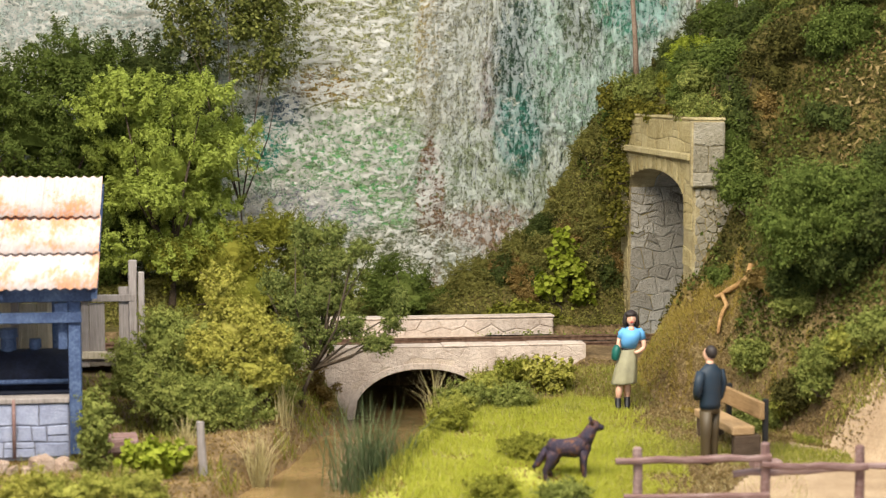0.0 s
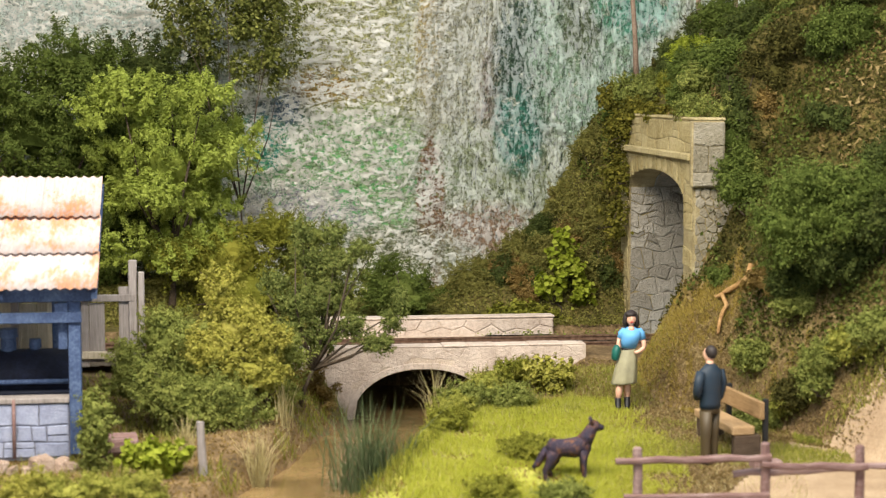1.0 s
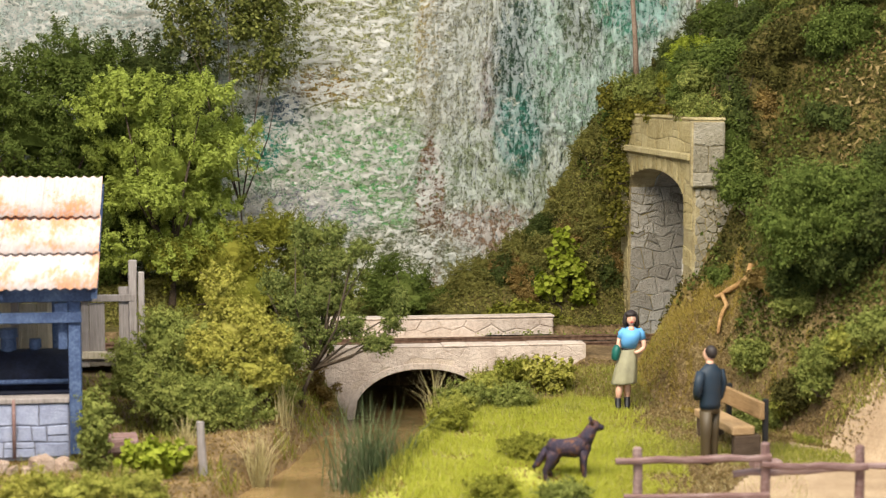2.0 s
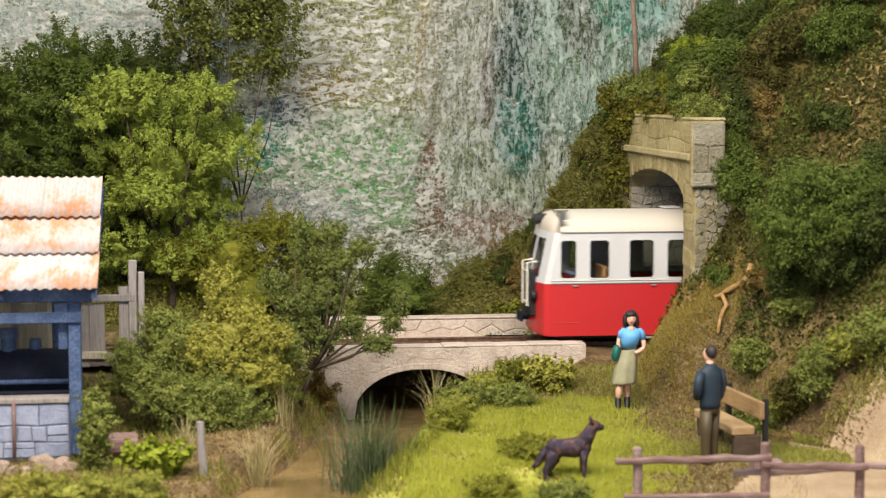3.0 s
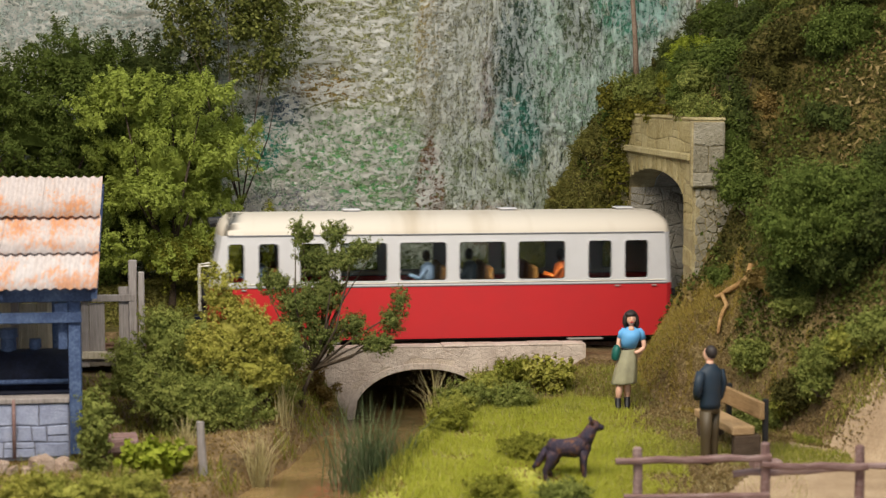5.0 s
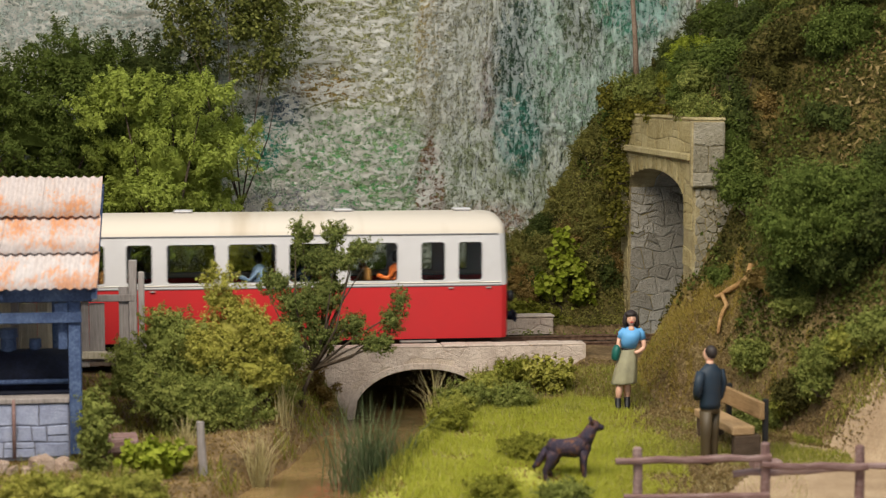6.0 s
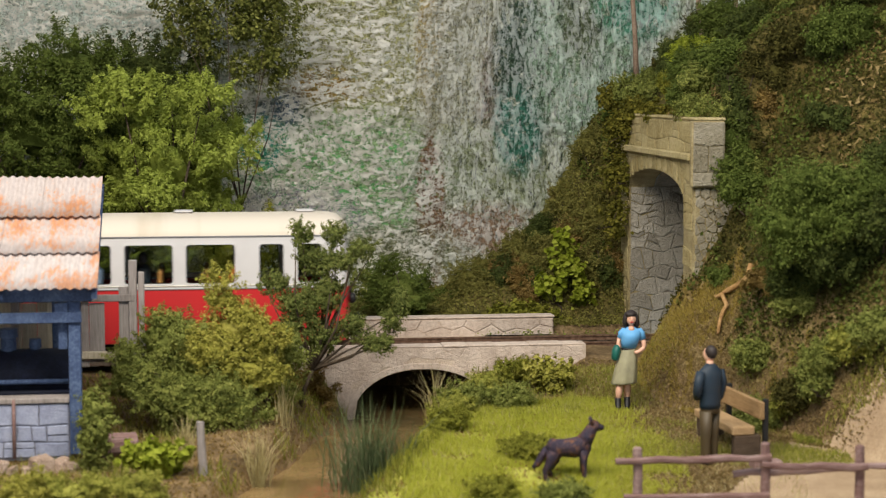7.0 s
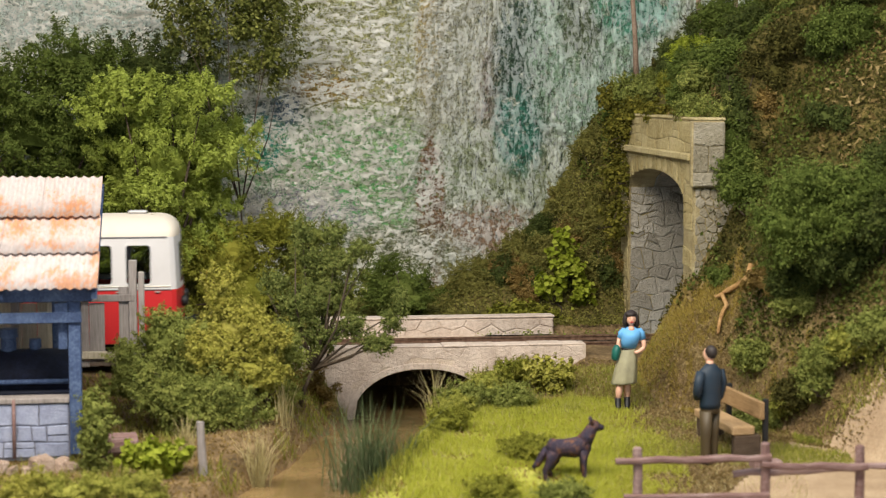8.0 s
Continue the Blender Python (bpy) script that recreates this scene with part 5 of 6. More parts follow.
def build_plants_hill():
    zf = lambda x, y, d=0.0: (x, y, gz(x, y) + d)
    # bank behind the track, left of the portal
    plant("bush", zf(3.45, 4.0, -0.3), [(0, 0, 0.2, 0.7, 0.5, 0.9), (0.1, -0.3, -1.2, 0.8, 0.5, 1.2), (-0.2, -0.5, -2.4, 0.8, 0.4, 1.0)], M["leaf_bank"], 0.075, 240, 45, 0.22, 70, 0.0, "olive bush grown over the bank by the portal", shell=0.4)
    plant("bush", zf(2.45, 4.0, -0.2), [(0, 0, 0.2, 0.6, 0.5, 0.7), (0.1, -0.5, -0.9, 0.7, 0.4, 0.9), (-0.5, 0, -0.3, 0.5, 0.4, 0.6)], M["leaf_bank"], 0.075, 190, 45, 0.22, 71, 0.0, "dull brown-green bush on the bank", shell=0.4)
    plant("bush", zf(0.55, 4.2, -0.1), [(0, 0, 0.35, 0.55, 0.4, 0.55), (0.3, -0.2, 0.1, 0.5, 0.4, 0.5)], M["leaf_bank"], 0.07, 110, 45, 0.2, 72, 0.0, "dull brown-green bush against the rock", shell=0.4)
    plant("bush", zf(1.3, 4.0, -0.1), [(0, 0, 0.15, 0.32, 0.3, 0.5), (0.15, 0, -0.4, 0.35, 0.3, 0.4)], M["leaf_dark"], 0.075, 60, 45, 0.18, 73, 0.0, "small dark green bush growing below the rock", shell=0.4)
    plant("bush", zf(1.75, 3.6, 0.0), [(0, 0, 0.1, 0.4, 0.3, 0.5), (0.1, -0.2, -0.4, 0.4, 0.3, 0.4)], M["leaf_brown"], 0.075, 70, 40, 0.18, 74, 0.0, "bush with dry brown leaves", shell=0.4)
    plant("shrub", zf(1.6, 2.9, -0.1), [(0, 0, 0.1, 0.65, 0.3, 0.3), (0.6, 0, 0.05, 0.5, 0.3, 0.25)], M["leaf_olive"], 0.085, 80, 35, 0.14, 75, 0.0, "low leafy plant behind the parapet", "shrub", shell=0.5, slim=0.8)
    plant("shrub", (2.66, 3.05, 0.25), [(-0.05, 0, 1.35, 0.28, 0.25, 0.4), (0.05, 0, 0.8, 0.5, 0.35, 0.4), (-0.2, 0, 0.5, 0.45, 0.35, 0.3), (0.4, 0, 0.35, 0.3, 0.3, 0.3)], M["leaf_lime"], 0.14, 75, 14, 0.15, 76, 0.025, "lime green plant with broad leaves", "shrub", shell=0.5, slim=0.85)
    for k, (x, y, z, n) in enumerate(((3.85, 2.95, 4.2, 60), (3.8, 2.9, 3.2, 45), (3.75, 2.85, 2.2, 30), (4.15, 2.7, 4.6, 50), (4.5, 1.2, 4.6, 30), (4.85, -1.0, 4.6, 26), (3.7, 3.6, 4.9, 60))):
        plant("ivy", (x, y, z), [(0, 0, 0, 0.30, 0.32, 0.5 if k < 3 else 0.22)], M["leaf_ivy"], 0.085, int(n * 1.4), 16, 0.16, 80 + k, 0.0, "ivy with small yellow-green leaves creeping over the stone", "ivy", shell=0.2, slim=0.8, group="ivy on the portal")
    # hillside
    # the bush at x 6.55 is coloured dark for shade near the large one
    hillside = [(6.75, -6.3, 1.15, "leaf_green", 1.15, "large spreading green bush on the slope"), (6.55, -4.9, 0.6, "leaf_dark", 0.5, "dark green bush on the steep slope"), (5.75, -3.0, 0.36, "leaf_green", 0.5, "dark green bush beside the portal"),
                (5.6, -2.3, 0.36, "leaf_green", 0.6, "green bush beside the portal"), (5.35, 1.6, 0.42, "leaf_lime", 0.2, "bright green spray of leaves on top of the portal"), (4.6, 3.4, 0.55, "leaf_mid", 0.2, "green bush over the tunnel mouth"),
                (5.5, 3.6, 0.6, "leaf_dark", 0.2, "dark green bush on the hilltop"), (6.4, 2.6, 0.75, "leaf_green", 0.2, "green bush on the hilltop"), (7.3, 0.6, 0.7, "leaf_mid", 0.2, "green bush high on the slope"), (6.4, 0.4, 0.5, "leaf_dark", 0.2, "dark bush high on the slope"),
                (8.1, -2.2, 0.8, "leaf_dark", 0.2, "dark green bush high on the slope"), (7.5, -3.0, 0.55, "leaf_green", 0.3, "green bush on the slope"), (6.6, -2.0, 0.45, "leaf_tall", 0.2, "dull scrub on the slope"), (8.0, -6.0, 0.8, "leaf_dark", 0.5, "dark green bush on the slope"),
                # first three: dark leaves fill in the deep shade below the large bush
                (6.85, -6.45, 0.62, "leaf_dark", 0.5, "dark overhanging bush above the path"), (6.2, -5.85, 0.46, "leaf_dark", 0.3, "dark green bush under the large bush"), (7.45, -6.75, 0.65, "leaf_dark", 0.6, "dark overhanging bush above the path"), (7.4, -0.9, 0.45, "leaf_olive", 0.2, "olive bush on the slope"), (5.3, -6.3, 0.38, "leaf_mid", 0.15, "small green bush behind the bench"), (6.35, -6.9, 0.34, "leaf_mid", 0.15, "small green plant at the edge of the path"),
                (6.0, -6.6, 0.3, "leaf_tall", 0.1, "dull scrub at the foot of the slope"), (6.3, 5.0, 0.6, "leaf_dark", 0.2, "dark bush against the rock face"),
                (5.0, 1.0, 0.38, "leaf_olive", 0.1, "olive bush hanging over the parapet"), (5.05, -0.2, 0.36, "leaf_green", 0.1, "green bush hanging over the parapet"), (5.1, -1.4, 0.36, "leaf_mid", 0.1, "green bush hanging over the parapet"),
                (5.2, 0.4, 0.42, "leaf_green", 0.25, "green bush over the tunnel mouth"), (5.25, -0.7, 0.36, "leaf_mid", 0.15, "green bush over the tunnel mouth"), (5.1, 2.4, 0.4, "leaf_dark", 0.15, "dark bush over the tunnel mouth"), (5.55, -1.7, 0.4, "leaf_green", 0.2, "green bush beside the parapet"),
                (6.1, -5.9, 0.3, "leaf_mid", 0.1, "small green plant on the slope"), (6.51, -7.0, 0.34, "leaf_mid", 0.12, "small green plant on the slope above the path"), (6.81, -7.3, 0.36, "leaf_mixed", 0.12, "small green plant on the slope above the path"), (7.09, -7.45, 0.36, "leaf_mid", 0.12, "small green plant on the slope above the path"), (6.29, -6.95, 0.28, "leaf_mid", 0.12, "small green plant at the edge of the path"), (5.87, -6.5, 0.22, "leaf_mixed", 0.12, "small green plant at the edge of the path"), (5.44, -5.6, 0.34, "leaf_mid", 0.12, "green plant behind the bench")]
    for k, (x, y, r, m, up, lab) in enumerate(hillside):
        nn = slope_normals(np.array([[x, y, 0.0]]))[0] * r * 0.45
        plant("bush", (x + nn[0], y + nn[1], gz(x, y) - 0.1 + nn[2]), [(0, 0, up * 0.8, r, r * 0.8, r * 0.7), (-r * 0.6, -0.1, up * 0.6, r * 0.6, r * 0.6, r * 0.55), (r * 0.6, 0, up * 0.9, r * 0.6, r * 0.6, r * 0.6)], M[m], 0.085, int(60 + 230 * r * r), 42, 0.13 + 0.12 * r, 100 + k, 0.05 if up > 0.8 else 0.0, lab, shell=0.45)
    rng = random.Random(77)
    kinds = (("leaf_dark", "dark green scrub on the hillside"), ("leaf_tall", "dull olive scrub on the hillside"), ("leaf_green", "green scrub on the hillside"), ("leaf_mid", "grey-green scrub on the hillside"), ("leaf_brown", "dry brown scrub on the hillside"))
    k = 0
    while k < 40:
        x, y = rng.uniform(4.5, 10.0), rng.uniform(-6.2, 6.5)
        s, v = x * TX + y * TY, -x * TY + y * TX
        if (s < 5.3 and v > -3.4) or x < foot_x(y) + 1.0:
            continue
        r = rng.uniform(0.22, 0.5)
        m, lab = kinds[rng.choice((0, 0, 1, 1, 1, 2, 2, 3, 4))]
        nn = slope_normals(np.array([[x, y, 0.0]]))[0] * r * 0.3
        plant("scrub", (x + nn[0], y + nn[1], gz(x, y) - 0.08 + nn[2]), [(0, 0, r * 0.4, r, r * 0.8, r * 0.6), (r * 0.5, -0.1, r * 0.3, r * 0.7, r * 0.6, r * 0.6)], M[m], 0.08, int(30 + 200 * r * r), 36, 0.14, 200 + k, 0.0, lab, "bush", shell=0.35, group="scrub on the hillside")
        k += 1
    for k, (x, y, r, m, lab) in enumerate(((3.35, 4.7, 0.5, "leaf_bank", "olive bush on the crest of the bank"), (2.75, 4.6, 0.5, "leaf_bank", "dull olive bush on the crest of the bank"), (2.2, 4.7, 0.42, "leaf_dark", "dark bush on the crest of the bank"), (1.6, 4.6, 0.42, "leaf_bank", "dull olive bush on the crest of the bank"), (1.0, 4.5, 0.4, "leaf_bank", "dull olive bush on the crest of the bank"), (2.5, 3.8, 0.45, "leaf_bank", "olive bush on the bank"))):
        plant("bush", zf(x, y, 0.05), [(0, 0, 0.2, r, r * 0.7, r * 0.9), (r * 0.5, -0.15, 0.0, r * 0.7, r * 0.6, r * 0.8)], M[m], 0.075, int(60 + 230 * r * r), 40, 0.16, 400 + k, 0.0, lab if len(lab.split()) > 4 else lab + " by the track", shell=0.35)
    for k, (x, y, z, r, m) in enumerate(((5.43, -2.0, 5.2, 0.34, "leaf_dark"),
                                      (5.82, -2.0, 5.58, 0.3, "leaf_tall"),
                                      (5.67, -2.15, 4.61, 0.34, "leaf_dark"),
                                      (5.46, -2.2, 4.18, 0.36, "leaf_green"),
                                      (5.88, -2.25, 4.0, 0.3, "leaf_tall"),
                                      (5.54, -2.25, 3.6, 0.36, "leaf_dark"),
                                      (6.1, -2.15, 4.88, 0.26, "leaf_brown"),
                                      (5.95, -2.7, 3.46, 0.3, "leaf_mid"),
                                      (6.29, -2.1, 5.41, 0.3, "leaf_tall"),
                                      (5.34, -2.05, 4.72, 0.28, "leaf_mid"))):
        lab = dict(kinds).get(m, "scrub on the hillside").replace("on the hillside", "on the steep face beside the portal")
        plant("scrub", (x, y, z), [(0, 0, 0, r, r * 0.6, r * 1.1), (r * 0.4, -0.05, -r * 0.6, r * 0.7, r * 0.5, r * 0.8)], M[m], 0.075, int(24 + 160 * r * r), 30, 0.16, 500 + k, 0.0, lab, "bush", shell=0.35, group="scrub on the hillside")
    for k in range(16):
        x, y = rng.uniform(0.3, 4.2), rng.uniform(3.4, 5.6)
        r = rng.uniform(0.25, 0.45)
        m, lab = kinds[rng.choice((0, 0, 1, 1, 2, 4))]
        plant("scrub", zf(x, y, -0.08), [(0, 0, r * 0.3, r, r * 0.7, r * 0.8), (r * 0.3, -0.2, -r * 0.4, r * 0.7, r * 0.5, r * 0.8)], M[m], 0.075, int(30 + 200 * r * r), 36, 0.15, 300 + k, 0.0, lab.replace("hillside", "bank"), "bush", shell=0.35, group="scrub on the bank")
    for k, (x, y, h) in enumerate(((4.55, 6.1, 4.0), (6.6, 4.2, 2.5), (5.9, 4.6, 2.0))):
        t = thing("bare_tree", zf(x, y, -0.3), 0, "thin bare tree stem on the hilltop", "tree")
        bm = bmesh.new()
        tube(bm, [(0, 0, 0), (-0.06, 0, h * 0.35), (-0.13, 0, h * 0.6), (-0.2, 0.05, h)], [0.075, 0.06, 0.055, 0.04], 8)
        part("trunk", bm, M["stem_bark"], t, smooth=True)
    t = thing("dead_root", (0, 0, 0), 0, "bare forked orange-brown root lying on the slope", "root")
    bm = bmesh.new()
    tube(bm, [(5.51, -4.38, 2.00), (5.44, -4.48, 1.77), (5.28, -4.33, 1.61), (5.15, -4.18, 1.51), (5.05, -4.08, 1.42), (5.09, -4.38, 1.26), (5.02, -4.38, 1.14), (4.96, -4.43, 0.97), (4.91, -4.58, 0.77)], [0.05, 0.06, 0.05, 0.055, 0.05, 0.04, 0.04, 0.035, 0.03], 7)
    tube(bm, [(5.05, -4.13, 1.43), (4.96, -4.03, 1.37), (4.92, -3.98, 1.39)], [0.04, 0.03, 0.012], 6)
    part("root", bm, M["root_wood"], t, smooth=True)


# shed -------------------------------------------------------------------
def build_shed():
    rng = random.Random(5)
    sh = thing("open_shed", (-6.0, -7.4, -0.82), 8.0, "open blue timber shed with rusty corrugated roof and stone base", "shed")
    for x in (0.0, -3.4):
        part("post", boxed(x - 0.1, x + 0.1, -0.1, 0.1, 0, 2.72, 0.012), M["blue_wood"], sh)
        part("back_post", boxed(x - 0.55, x - 0.35, 2.6, 2.8, 0, 4.1, 0.012), M["blue_wood"], sh)
        part("side_beam", boxed(x - 0.25, x - 0.11, 0.11, 2.59, 2.3, 2.46, 0.012), M["blue_wood"], sh)
    part("eave_beam", boxed(-4.0, 0.3, -0.16, -0.101, 2.52, 2.74, 0.012), M["blue_wood"], sh)
    part("cross_beam", boxed(-4.0, 0.12, -0.15, -0.101, 2.17, 2.35, 0.012), M["blue_wood"], sh)
    part("head_block", boxed(-0.32, -0.1, -0.14, 0.08, 2.3, 2.5, 0.012), M["blue_wood"], sh)
    part("rear_beam", boxed(-4.0, 0.1, 2.59, 2.81, 3.85, 4.08, 0.012), M["blue_wood"], sh)
    part("brace", boxed(-0.27, -0.11, 0.0, 0.1, 1.72, 2.16, 0.012), M["blue_wood"], sh)
    base = part("base_wall", boxed(-4.0, -0.1, 0.0, 0.3, -0.1, 0.84, 0.01), M["shed_joint"], sh)
    stones(base, rng, ashlar(rng, -3.95, -0.12, -0.05, 0.83, 0.23, 0.46, 0.012, 0.009), lambda x, z, o: (x, -o, z), M["shed_stone"], 0.035)
    part("wall_plate", boxed(-4.0, -0.1, -0.06, 0.34, 0.845, 0.93, 0.012), M["grey_board"], sh)
    # roof: three overlapping rows of corrugated sheets
    y0, z0, y1, z1 = -0.42, 2.70, 2.95, 4.30
    run = math.hypot(y1 - y0, z1 - z0)
    dy, dz = (y1 - y0) / run, (z1 - z0) / run
    rows = ((0.0, 1.22), (1.10, 2.38), (2.26, run))
    for k, (a, b) in enumerate(rows):
        x = 0.39 - (0.015 * k)
        widths = (1.0, 1.15, 0.95, 1.3) if k != 1 else (1.6, 0.9, 1.2, 0.9)
        for w in widths:
            n = 42
            lift = 0.025 + 0.035 * k + rng.uniform(0, 0.012)
            tilt = rng.uniform(-0.012, 0.012)
            vs, fs = [], []
            for j in range(2):
                for i in range(n + 1):
                    xx = x - (w + 0.05) * i / n
                    h = 0.019 * math.sin(xx / 0.155 * 2 * math.pi)
                    for t in (a, (a + b) / 2, b):
                        o = lift + h - 0.008 * j + tilt * (i / n) + (0.0 if t > a else 0.03)
                        vs.append((xx, y0 + dy * t - dz * o, z0 + dz * t + dy * o))
            m = (n + 1) * 3
            for j in range(2):
                for i in range(n):
                    for t in range(2):
                        q = j * m + i * 3 + t
                        fs.append((q, q + 3, q + 4, q + 1))
            for i in range(n):
                fs.append((i * 3, i * 3 + 3, m + i * 3 + 3, m + i * 3))
            mesh_np("roof_sheet", vs, fs, M["corrugated"], sh, smooth=True)
            x -= w
    for x in (0.28, -1.2, -2.6):
        bm = bmesh.new()
        vs = [bm.verts.new(q) for q in ((x, y0 + 0.1, z0 - 0.12), (x + 0.1, y0 + 0.1, z0 - 0.12), (x + 0.1, y1, z1 - 0.14), (x, y1, z1 - 0.14), (x, y0 + 0.1, z0 - 0.02), (x + 0.1, y0 + 0.1, z0 - 0.02), (x + 0.1, y1, z1 - 0.04), (x, y1, z1 - 0.04))]
        for f in ((0, 1, 2, 3), (4, 5, 6, 7), (0, 1, 5, 4), (1, 2, 6, 5), (2, 3, 7, 6), (3, 0, 4, 7)):
            bm.faces.new([vs[i] for i in f])
        part("rafter", bm, M["blue_wood"], sh)
    # machine in the shed
    e = thing("stationary_engine", (-7.3, -6.5, -0.82), 8.0, "black and dark blue stationary steam engine in the shed", "engine")
    bm = bmesh.new()
    tube(bm, [(-1.6, 0, 1.17), (1.05, 0, 1.17)], 0.42, 18)
    part("boiler", bm, M["black_iron"], e, smooth=True)
    part("bed_frame", boxed(-1.7, 1.15, -0.5, 0.5, 0.55, 0.95, 0.03), M["black_iron"], e)
    for x in (-1.5, 0.95):
        part("leg", boxed(x - 0.12, x + 0.12, -0.4, 0.4, 0.0, 0.55, 0.02), M["black_iron"], e)
    for x, w, h in ((0.44, 0.09, 1.76), (0.0, 0.14, 1.94)):
        bm = bmesh.new()
        loft(bm, [(x, 0, 1.5, w, w), (x, 0, h - 0.16, w * 0.9, w * 0.9), (x, 0, h - 0.15, w * 1.15, w * 1.15), (x, 0, h, w * 1.1, w * 1.1)], 14)
        part("dome", bm, M["blue_wood"], e, smooth=False)
    bm = bmesh.new()
    tube(bm, [(-1.6, -0.46, 1.1), (1.0, -0.46, 1.1)], 0.045, 8)
    part("steam_pipe", bm, M["blue_wood"], e, smooth=True)
    # rod, firewood, log, small stones
    t = thing("iron_rod", (-6.98, -7.68, -0.85), 0, "rusty iron rod leaning on the stone base", "rod")
    bm = bmesh.new()
    tube(bm, [(0.02, 0, 0), (0, 0.1, 0.95)], 0.03, 8)
    part("rod", bm, M["red_board"], t, smooth=True)
    t = thing("log", (-5.25, -7.3, gz(-5.25, -7.3) + 0.2), 20, "short dark reddish log lying on the ground", "log")
    bm = bmesh.new()
    tube(bm, [(-0.35, 0, 0), (-0.33, 0, 0.01), (0.2, 0, 0.0), (0.22, 0, 0)], [0.17, 0.2, 0.2, 0.17], 14)
    part("log_body", bm, M["red_board"], t)
    for k, (x, y, s) in enumerate(((-6.38, -8.2, 0.2), (-6.14, -8.05, 0.15), (-7.1, -8.3, 0.17), (-6.85, -8.35, 0.1), (-5.95, -8.1, 0.11), (-6.6, -8.3, 0.09))):
        r = np.random.RandomState(50 + k)
        t = thing("cut_stone", (x, y, gz(x, y) + s * 0.55), r.uniform(0, 90), "pale broken block of stone by the shed", "stone", "blocks by the shed")
        bm = bmesh.new()
        vs = box(bm, -s, s, -s * 0.8, s * 0.8, -s * 0.7, s * 0.7)
        for w in bm.verts:
            w.co += Vector(r.normal(0, 0.16 * s, 3))
        bmesh.ops.bevel(bm, geom=list(bm.edges), offset=s * 0.14, segments=1, affect="EDGES")
        part("block", bm, M["stones_loose"], t)


def build_plank_fence():
    rng = random.Random(9)
    f = thing("plank_fence", (-5.55, -3.85, 0.0), 6.0, "weathered grey plank fence beside the track", "fence")
    g = -0.35
    x = -0.11
    k = 0
    while x > -5.5:
        w = 0.25 if k < 2 else rng.uniform(0.19, 0.30)
        if k != 1:
            top = 1.28 + rng.uniform(-0.04, 0.06) + (0.25 if k == 0 else 0)
            part("plank", boxed(x - w + 0.003, x - 0.003, 0.0 + rng.uniform(-0.01, 0.01), 0.04, 0.12 + rng.uniform(-0.05, 0.05), top, 0.008), M["grey_board"] if k < 4 else M["pale_board"], f)
        x -= w
        k += 1
    part("top_rail", boxed(-5.5, -0.06, -0.07, -0.005, 1.27, 1.40, 0.012), M["grey_board"], f)
    part("bottom_rail", boxed(-5.5, -0.08, -0.07, -0.005, 0.22, 0.36, 0.012), M["pale_board"], f)
    for x, t, w in ((-0.10, 2.02, 0.15), (0.06, 1.82, 0.11), (-2.2, 1.4, 0.13), (-4.4, 1.4, 0.13)):
        part("fence_post", boxed(x - w / 2, x + w / 2, -0.06 if t > 1.9 else -0.16, 0.09 if t > 1.9 else -0.05, g - 0.3, t, 0.015), M["grey_board"], f)


def build_front_fence():
    rng = random.Random(10)
    f = thing("rail_fence", (0, -11.0, 0), 0, "low rustic fence of reddish split rails", "fence")
    posts = ((2.80, 0.0), (4.64, 0.07), (6.0, 0.03), (7.6, 0.03))
    for x, t in posts:
        bm = bmesh.new()
        g = gz(x, -11.0)
        loft(bm, [(x, 0, g - 0.3, 0.075, 0.07), (x + 0.01, 0, -0.4, 0.07, 0.065), (x, 0, t - 0.02, 0.068, 0.06), (x, 0, t, 0.05, 0.045)], 8)
        part("post", bm, M["red_board"], f)
    for a, b, za, zb, y in ((2.48, 4.72, -0.19, -0.14, -0.06), (4.58, 6.1, -0.24, -0.27, -0.09), (5.9, 7.7, -0.26, -0.22, -0.06), (2.6, 4.7, -0.72, -0.70, -0.06), (4.2, 6.05, -0.40, -0.30, 0.09)):
        bm = bmesh.new()
        n = 7
        pts = [(a + (b - a) * i / n, y + rng.uniform(-0.015, 0.015), za + (zb - za) * i / n + rng.uniform(-0.015, 0.015)) for i in range(n + 1)]
        tube(bm, pts, [0.055 + rng.uniform(-0.012, 0.012) for _ in pts], 7)
        part("rail", bm, M["red_board"], f)
    t = thing("stake", (-3.74, -9.0, gz(-3.74, -9.0) - 0.1), 0, "grey weathered wooden stake by the stream", "post")
    bm = bmesh.new()
    top = 0.0 - (gz(-3.74, -9.0) - 0.1)
    loft(bm, [(0.03, 0, 0, 0.07, 0.07), (0, 0, top * 0.5, 0.066, 0.066), (-0.02, 0, top, 0.06, 0.06)], 8)
    part("stake_body", bm, M["grey_board"], t)


